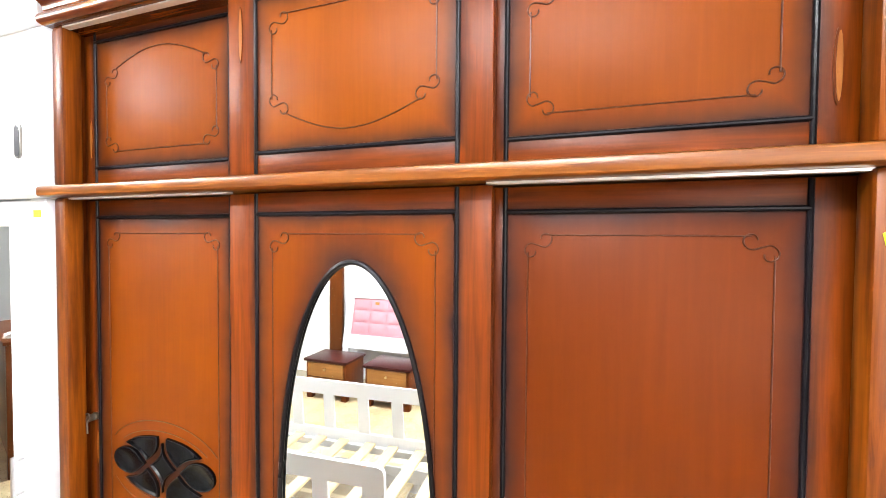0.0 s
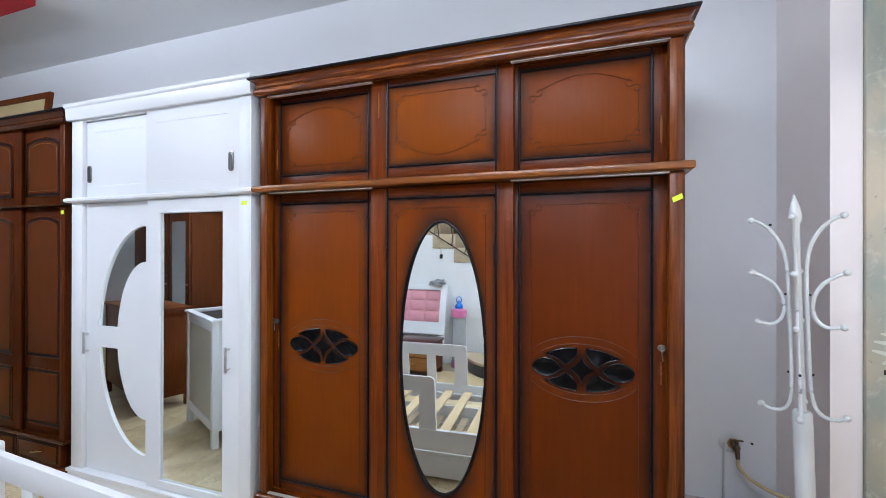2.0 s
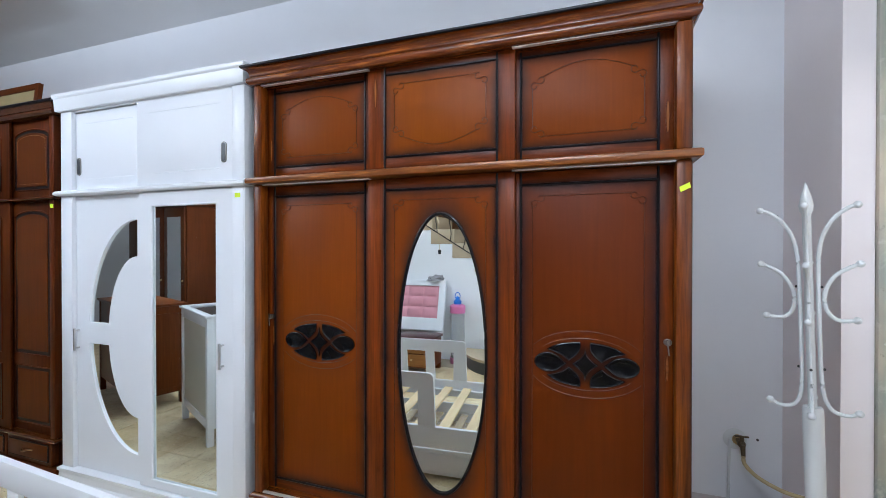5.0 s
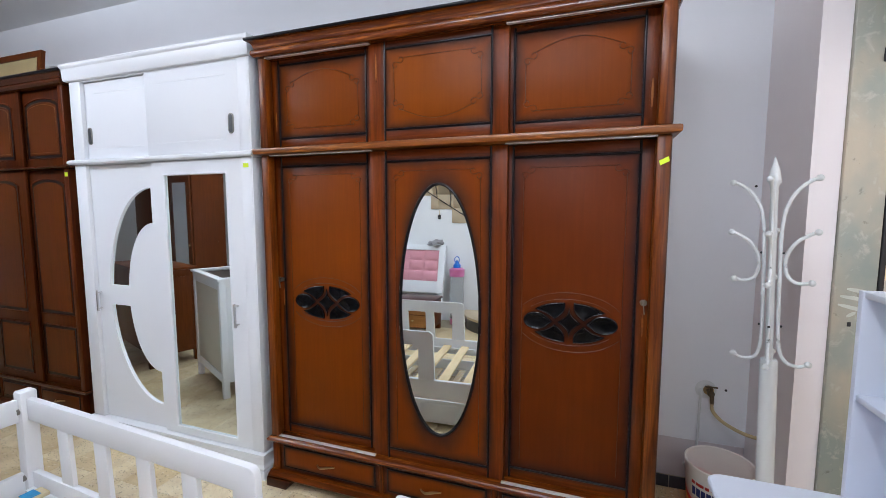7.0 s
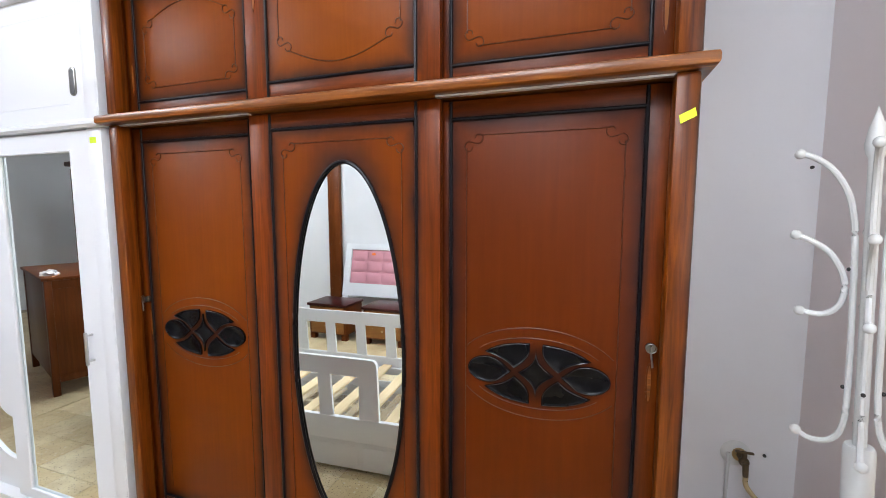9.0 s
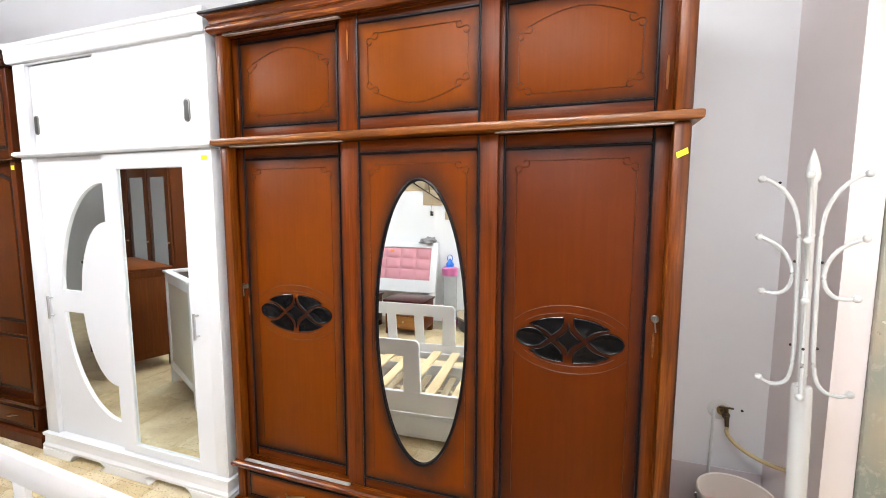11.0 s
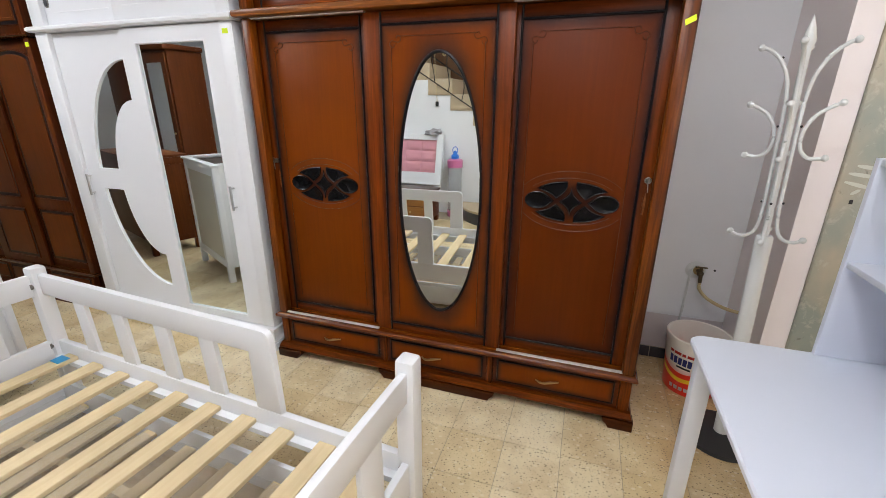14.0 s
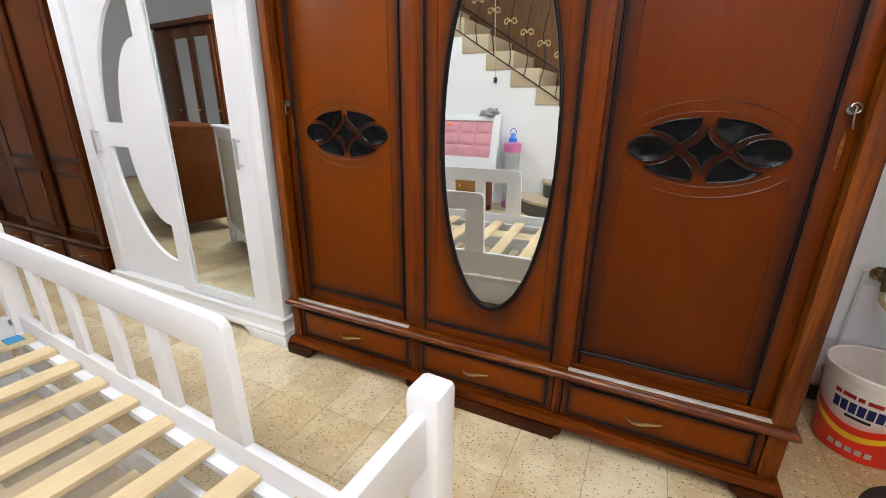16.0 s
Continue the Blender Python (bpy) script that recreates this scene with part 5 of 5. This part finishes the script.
part("wire", tube(bmesh.new(), [(0, 0.010, 0.03), (0.002, 0.040, 0.14), (-0.02, 0.050, 0.60), (-0.06, 0.045, 1.35)], 0.004, 6), MAT_HOSE, sw)


# ---------------------------------------------------------------- headboard, nightstands, bottle
def tufted(x0, x1, z0, z1, y, nx, nz):
    """A padded face, bulging between its buttons."""
    bm = bmesh.new()
    n, m = nx * 8, nz * 8
    grid = []
    for j in range(m + 1):
        row = []
        for i in range(n + 1):
            u, v = i / n * nx, j / m * nz
            bulge = 0.022 * (abs(math.sin(math.pi * u)) * abs(math.sin(math.pi * v))) ** 0.45
            row.append(bm.verts.new((x0 + (x1 - x0) * i / n, y + 0.004 + bulge, z0 + (z1 - z0) * j / m)))
        grid.append(row)
    for j in range(m):
        for i in range(n):
            bm.faces.new((grid[j][i], grid[j][i + 1], grid[j + 1][i + 1], grid[j + 1][i]))
    bmesh.ops.recalc_face_normals(bm, faces=bm.faces)
    return bm


def headboard():
    h = thing("headboard", "white framed headboard with pink tufted upholstery leaning on the wall", "headboard", pose(0, -3.60, 0.42, 13, 0, 0))
    x0, x1 = -1.37, -0.29
    part("frame", ring_plate(bmesh.new(), [(x0, 0), (x1, 0), (x1, 0.68), (x0, 0.68)], [(x0 + 0.085, 0.165), (x1 - 0.09, 0.165), (x1 - 0.09, 0.605), (x0 + 0.085, 0.605)], -0.02, 0.03), MAT_WHITE, h)
    part("backing", boxed(x0 + 0.05, x1 - 0.05, -0.028, -0.021, 0.1, 0.63), MAT_WHITE, h)
    for xa in (x0, x1 - 0.08):
        part("leg", boxed(xa, xa + 0.08, -0.018, 0.018, -0.425, -0.0005, 0.004), MAT_WHITE, h)
    part("upholstery", tufted(x0 + 0.086, x1 - 0.091, 0.166, 0.604, 0.0, 4, 3), painted("pink_velvet", (0.66, 0.31, 0.37), 0.85, 0.12, 0.2, 20), h, "pink tufted velvet pad")
    part("price_sticker", boxed(-0.985, -0.935, 0.020, 0.031, 0.535, 0.565), plain("orange_sticker", (0.9, 0.22, 0.03), 0.6), h)


headboard()


def nightstand(x0):
    n = thing("nightstand", "reddish-brown wooden nightstand with two drawers", "nightstand", pose(x0, -3.40, 0), "nightstands")
    part("body", boxed(0, 0.50, 0.0, 0.37, 0.07, 0.405, 0.006), MAT_BROWN, n)
    part("top", boxed(-0.02, 0.52, -0.01, 0.395, 0.4055, 0.435, 0.006), wood("dark_red_top", (0.07, 0.014, 0.012), (0.03, 0.007, 0.006), "x", 0.28, 0.8), n, "dark polished top")
    for z in (0.085, 0.248):
        d = part("drawer", boxed(0.03, 0.47, 0.371, 0.385, z, z + 0.15, 0.005), wood("ochre_drawer", (0.36, 0.17, 0.05), (0.22, 0.09, 0.025), "x", 0.35, 0.8), n)
        part("knob", ball(bmesh.new(), (0.25, 0.398, z + 0.085), 0.013), MAT_BRASS, d)
    for x, y in ((0.0, 0.0), (0.43, 0.0), (0.0, 0.30), (0.43, 0.30)):
        part("foot", boxed(x, x + 0.07, y, y + 0.07, 0.0, 0.0695, 0.006), MAT_BROWN, n)


nightstand(-0.745)
nightstand(-1.475)
solid("leaning_board", boxed(-1.65, -1.47, -3.775, -3.72, 0.0, 2.3, 0.006), MAT_BROWN, "tall narrow brown wooden board against the wall", "board")


def crumpled(name, m, r, label, mat):
    bm = bmesh.new()
    bmesh.ops.create_icosphere(bm, subdivisions=3, radius=r)
    for v in bm.verts:
        k = 1 + 0.55 * noise.noise(v.co * 3.1 / r * 0.6) + 0.25 * noise.noise(v.co * 9 / r * 0.6)
        v.co = Vector((v.co.x * k * 1.5, v.co.y * k, max(v.co.z * k * 0.7, -r * 0.3)))
    ob = solid(name, bm, mat, label, "cloth", smooth=60)
    ob.matrix_basis = m
    return ob


crumpled("crumpled_cloth", pose(-0.43, -3.745, 1.105), 0.075, "crumpled grey plastic sheet on the headboard", painted("grey_film", (0.32, 0.31, 0.33), 0.4, 0.4, 0.3, 20))


def bottle():
    b = thing("jumbo_bottle", "tall clear plastic bottle container with pink lid and blue top", "container", pose(-0.105, -3.66, 0))
    m, nt, bs = material("clear_plastic", 0.12)
    bs.inputs["Base Color"].default_value = (0.86, 0.90, 0.94, 1)
    bs.inputs["Transmission Weight"].default_value = 0.75
    pink = painted("pink_plastic", (0.55, 0.16, 0.34), 0.35, 0.05, 0.03, 15)
    part("body", lathe(bmesh.new(), [(0, 0.081), (0.095, 0.081), (0.090, 0.22), (0.095, 0.36), (0.090, 0.52), (0.095, 0.67), (0, 0.67)], seg=28), m, b, "clear ribbed plastic body")
    part("foot", lathe(bmesh.new(), [(0, 0), (0.10, 0), (0.103, 0.08), (0, 0.08)], seg=28), pink, b, "pink base")
    part("lid", lathe(bmesh.new(), [(0, 0.671), (0.104, 0.671), (0.106, 0.765), (0.07, 0.785), (0, 0.785)], seg=28), pink, b, "pink lid")
    bm = lathe(bmesh.new(), [(0, 0.786), (0.050, 0.786), (0.052, 0.825), (0.028, 0.85), (0.02, 0.88), (0, 0.895)], seg=20)
    tube(bm, [(0.035 * math.cos(t), 0, 0.895 + 0.045 * math.sin(t)) for t in [math.pi * 2 * i / 20 for i in range(20)]], 0.006, 6, True)
    part("blue_top", bm, painted("blue_plastic", (0.02, 0.16, 0.62), 0.3, 0.05, 0.03, 15), b, "blue plastic top with ring")


bottle()


# ---------------------------------------------------------------- furniture at the head of the bed
MAT_DARK_INSIDE = plain("dark_inside_shade", (0.030, 0.018, 0.012), 0.5, 0.0, 0.2)


def white_unit():
    ang = 180 + 27
    u = thing("white_chest", "white open-topped chest with cream side panels and short legs", "chest", pose(-1.225, -0.745, 0, 0, 0, ang))
    L, W, H = 0.80, 0.42, 1.02
    cream = painted("cream_panel", (0.62, 0.60, 0.52), 0.5, 0.08, 0.05, 12)
    # local x runs along the long side, local y across
    for x in (0.0, L - 0.05):
        for y in (0.0, W - 0.05):
            part("leg", boxed(x, x + 0.05, y, y + 0.05, 0, H - 0.02, 0.004), MAT_WHITE, u)
    for y in (0.012, W - 0.030):
        part("side_panel", boxed(0.0505, L - 0.0505, y, y + 0.018, 0.15, H - 0.02), cream, u)
        part("rail", boxed(0.0505, L - 0.0505, y - 0.008, y + 0.026, 0.13, 0.20, 0.003), MAT_WHITE, u)
        part("rail", boxed(0.0505, L - 0.0505, y - 0.008, y + 0.026, H - 0.10, H - 0.021, 0.003), MAT_WHITE, u)
    for x in (0.012, L - 0.030):
        part("end_panel", boxed(x, x + 0.018, 0.0505, W - 0.0505, 0.13, H - 0.021), MAT_WHITE, u)
    part("top_rim", ring_plate_flat(L, W, H), MAT_WHITE, u)
    # sheet closing the open top; its dark colour stands for the shade inside
    part("inside_shade", boxed(0.031, L - 0.031, 0.031, W - 0.031, H - 0.045, H - 0.030), MAT_DARK_INSIDE, u, "dark brown sheet under the rim, standing for the shaded inside")


def ring_plate_flat(L, W, H):
    bm = bmesh.new()
    box(bm, -0.015, L + 0.015, -0.015, 0.045, H - 0.0195, H, 0.003)
    box(bm, -0.015, L + 0.015, W - 0.045, W + 0.015, H - 0.0195, H, 0.003)
    box(bm, -0.015, 0.045, 0.0452, W - 0.0452, H - 0.0195, H)
    box(bm, L - 0.045, L + 0.015, 0.0452, W - 0.0452, H - 0.0195, H)
    return bm


white_unit()


def sideboard():
    s = thing("sideboard", "brown veneered sideboard seen end on with papers lying on it", "sideboard", pose(-2.46, -0.97, 0, 0, 0, -70))
    # local x along the visible end, local -y into the length
    part("body", boxed(0.006, 0.494, -1.094, -0.006, 0.14, 0.97, 0.003), MAT_BROWN, s)
    part("top", boxed(-0.015, 0.515, -1.115, 0.015, 0.9705, 0.995, 0.005), MAT_BROWN, s)
    for lx in (0.0, 0.45):
        for ly in (-1.10, -0.05):
            part("leg", boxed(lx, lx + 0.05, ly, ly + 0.05, 0.0, 0.9695, 0.004), MAT_BROWN, s)
    for lz, hz in ((0.115, 0.17), (0.90, 0.969)):
        part("end_rail", boxed(0.0505, 0.4495, -0.004, 0.0, lz, hz, 0.002), MAT_BROWN, s)


sideboard()
crumpled("papers", pose(-2.62, -1.10, 1.005), 0.05, "crumpled white papers on the sideboard", painted("white_paper", (0.8, 0.8, 0.8), 0.7, 0.1, 0.3, 20))


def glass_wardrobe():
    w = thing("mirrored_wardrobe", "tall reddish-brown wardrobe with two dark mirrored doors", "wardrobe", pose(-4.75, -3.05, 0, 0, 0, 6))
    dark = mirror_material("old_mirror", (0.55, 0.57, 0.60))
    part("carcass", boxed(0, 1.35, 0, 0.48, 0.05, 2.10), MAT_REDBROWN, w)
    part("cornice", boxed(-0.04, 1.39, -0.0, 0.54, 2.1005, 2.16, 0.01), MAT_REDBROWN, w)
    part("plinth", boxed(0.02, 1.33, 0.02, 0.46, 0.0, 0.0495), MAT_BROWN, w)
    for x in (0.02, 0.465, 0.91):
        d = part("door", boxed(x, x + 0.42, 0.481, 0.505, 0.08, 2.07, 0.004), MAT_REDBROWN, w)
        if x > 0.1:
            part("mirror", boxed(x + 0.07, x + 0.35, 0.5055, 0.509, 0.80, 1.95), dark, d, "dark mirror")
        part("knob", ball(bmesh.new(), (x + 0.39, 0.518, 1.10), 0.014), MAT_BRASS, d)


MAT_REDBROWN = wood("red_brown_veneer", (0.120, 0.030, 0.006), (0.055, 0.0125, 0.0028), "z", 0.34, 0.8, spec=0.2)
glass_wardrobe()


def curtain():
    bm = bmesh.new()
    rows = [[bm.verts.new((-3.22 + 0.45 * i / 40, -3.12 + 0.035 * math.sin(i * 1.1) + 0.004 * z, z)) for i in range(41)] for z in (0.02, 0.9, 1.8, 2.7)]
    for p, q in zip(rows, rows[1:]):
        for i in range(40):
            bm.faces.new((p[i], p[i + 1], q[i + 1], q[i]))
    r = bmesh.ops.solidify(bm, geom=bm.faces[:], thickness=0.004)
    solid("curtain", bm, painted("white_voile", (0.74, 0.76, 0.80), 0.8, 0.06, 0.1, 12), "white hanging curtain beside the tall wardrobe", "curtain", smooth=60)


curtain()


# ---------------------------------------------------------------- small things on the desk
def felt_star(m, r, label, mat, n=5):
    pts = []
    for i in range(2 * n * 4):
        t = math.pi * 2 * i / (2 * n * 4)
        k = r * (0.62 + 0.38 * math.cos(n * t))
        pts.append((k * math.cos(t), k * math.sin(t)))
    bm = plate(bmesh.new(), pts, 0, 0.012, 0.003)
    ob = solid("felt_flower", bm, mat, label, "decoration")
    ob.matrix_basis = m
    return ob


felt_star(pose(2.43, -0.855, 0.7425, -90, 0, 20), 0.10, "bright pink felt flower lying on the desk", plain("pink_felt", (0.80, 0.02, 0.16), 0.9))


def leaf_tuft():
    g = thing("artificial_plant", "small round tuft of yellow-green plastic leaves on the shelf", "plant", pose(2.43, -0.69, 1.0585))
    part("base", lathe(bmesh.new(), [(0, 0), (0.028, 0), (0.034, 0.012), (0.022, 0.03), (0, 0.034)], seg=20), MAT_WHITE, g)
    mat = painted("lime_leaf", (0.66, 0.62, 0.03), 0.6, 0.25, 0.1, 20)
    rng = random.Random(4)
    for k in range(44):
        a, l, up = k * 2.39996, rng.uniform(0.060, 0.078), -0.25 + 1.75 * k / 43 + rng.uniform(-0.12, 0.12)
        d = Vector((math.cos(a) * math.cos(up), math.sin(a) * math.cos(up), math.sin(up)))
        side = d.cross(Vector((0.01, 0, 1))).normalized()
        lift = side.cross(d)
        bm = bmesh.new()
        spine = [bm.verts.new(Vector((0, 0, 0.034)) + d * l * f + lift * (0.010 * math.sin(f * 2.6))) for f in (0.1, 0.45, 0.8, 1.0)]
        for s in (1, -1):
            edge = [bm.verts.new(Vector((0, 0, 0.034)) + d * l * f + side * (s * w) + lift * 0.012) for f, w in ((0.42, 0.013), (0.78, 0.017), (0.97, 0.009))]
            for q in ((spine[0], spine[1], edge[0]), (spine[1], spine[2], edge[1], edge[0]), (spine[2], spine[3], edge[2], edge[1])):
                bm.faces.new(q if s > 0 else q[::-1])
        bmesh.ops.solidify(bm, geom=bm.faces[:], thickness=0.0015)
        part("leaf", bm, mat, g)


leaf_tuft()

# ---------------------------------------------------------------- floor tiles
tile_mesh = mesh_of("floor_tile", boxed(-0.1265, 0.1265, -0.1265, 0.1265, -0.012, 0.0, 0.0015), MAT_TILE, 0)
rest_verts, rest_faces = [], []
for ix in range(-31, 5):
    for iy in range(-12, 4):
        x, y = 1.617 + 0.1276 + 0.2552 * ix, -0.345 + 0.1276 + 0.2552 * iy
        if x > 2.98 or y < FRONT:
            continue
        if x > -2.15 and y > -2.5:
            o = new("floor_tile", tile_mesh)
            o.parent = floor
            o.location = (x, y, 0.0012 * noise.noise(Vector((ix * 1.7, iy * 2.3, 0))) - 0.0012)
        else:
            k = len(rest_verts)
            rest_verts += [(x + sx * 0.1265, y + sy * 0.1265, z) for z in (-0.012, 0.0) for sx, sy in ((-1, -1), (1, -1), (1, 1), (-1, 1))]
            rest_faces += [tuple(k + i for i in f) for f in ((4, 5, 6, 7), (0, 1, 5, 4), (1, 2, 6, 5), (2, 3, 7, 6), (3, 0, 4, 7))]
rest_mesh = bpy.data.meshes.new("far_floor_tiles")
rest_mesh.from_pydata(rest_verts, [], rest_faces)
rest_mesh.materials.append(MAT_TILE)
rest = new("far_floor_tiles", rest_mesh)
rest.parent = floor
tagged(rest, kind="stuff")
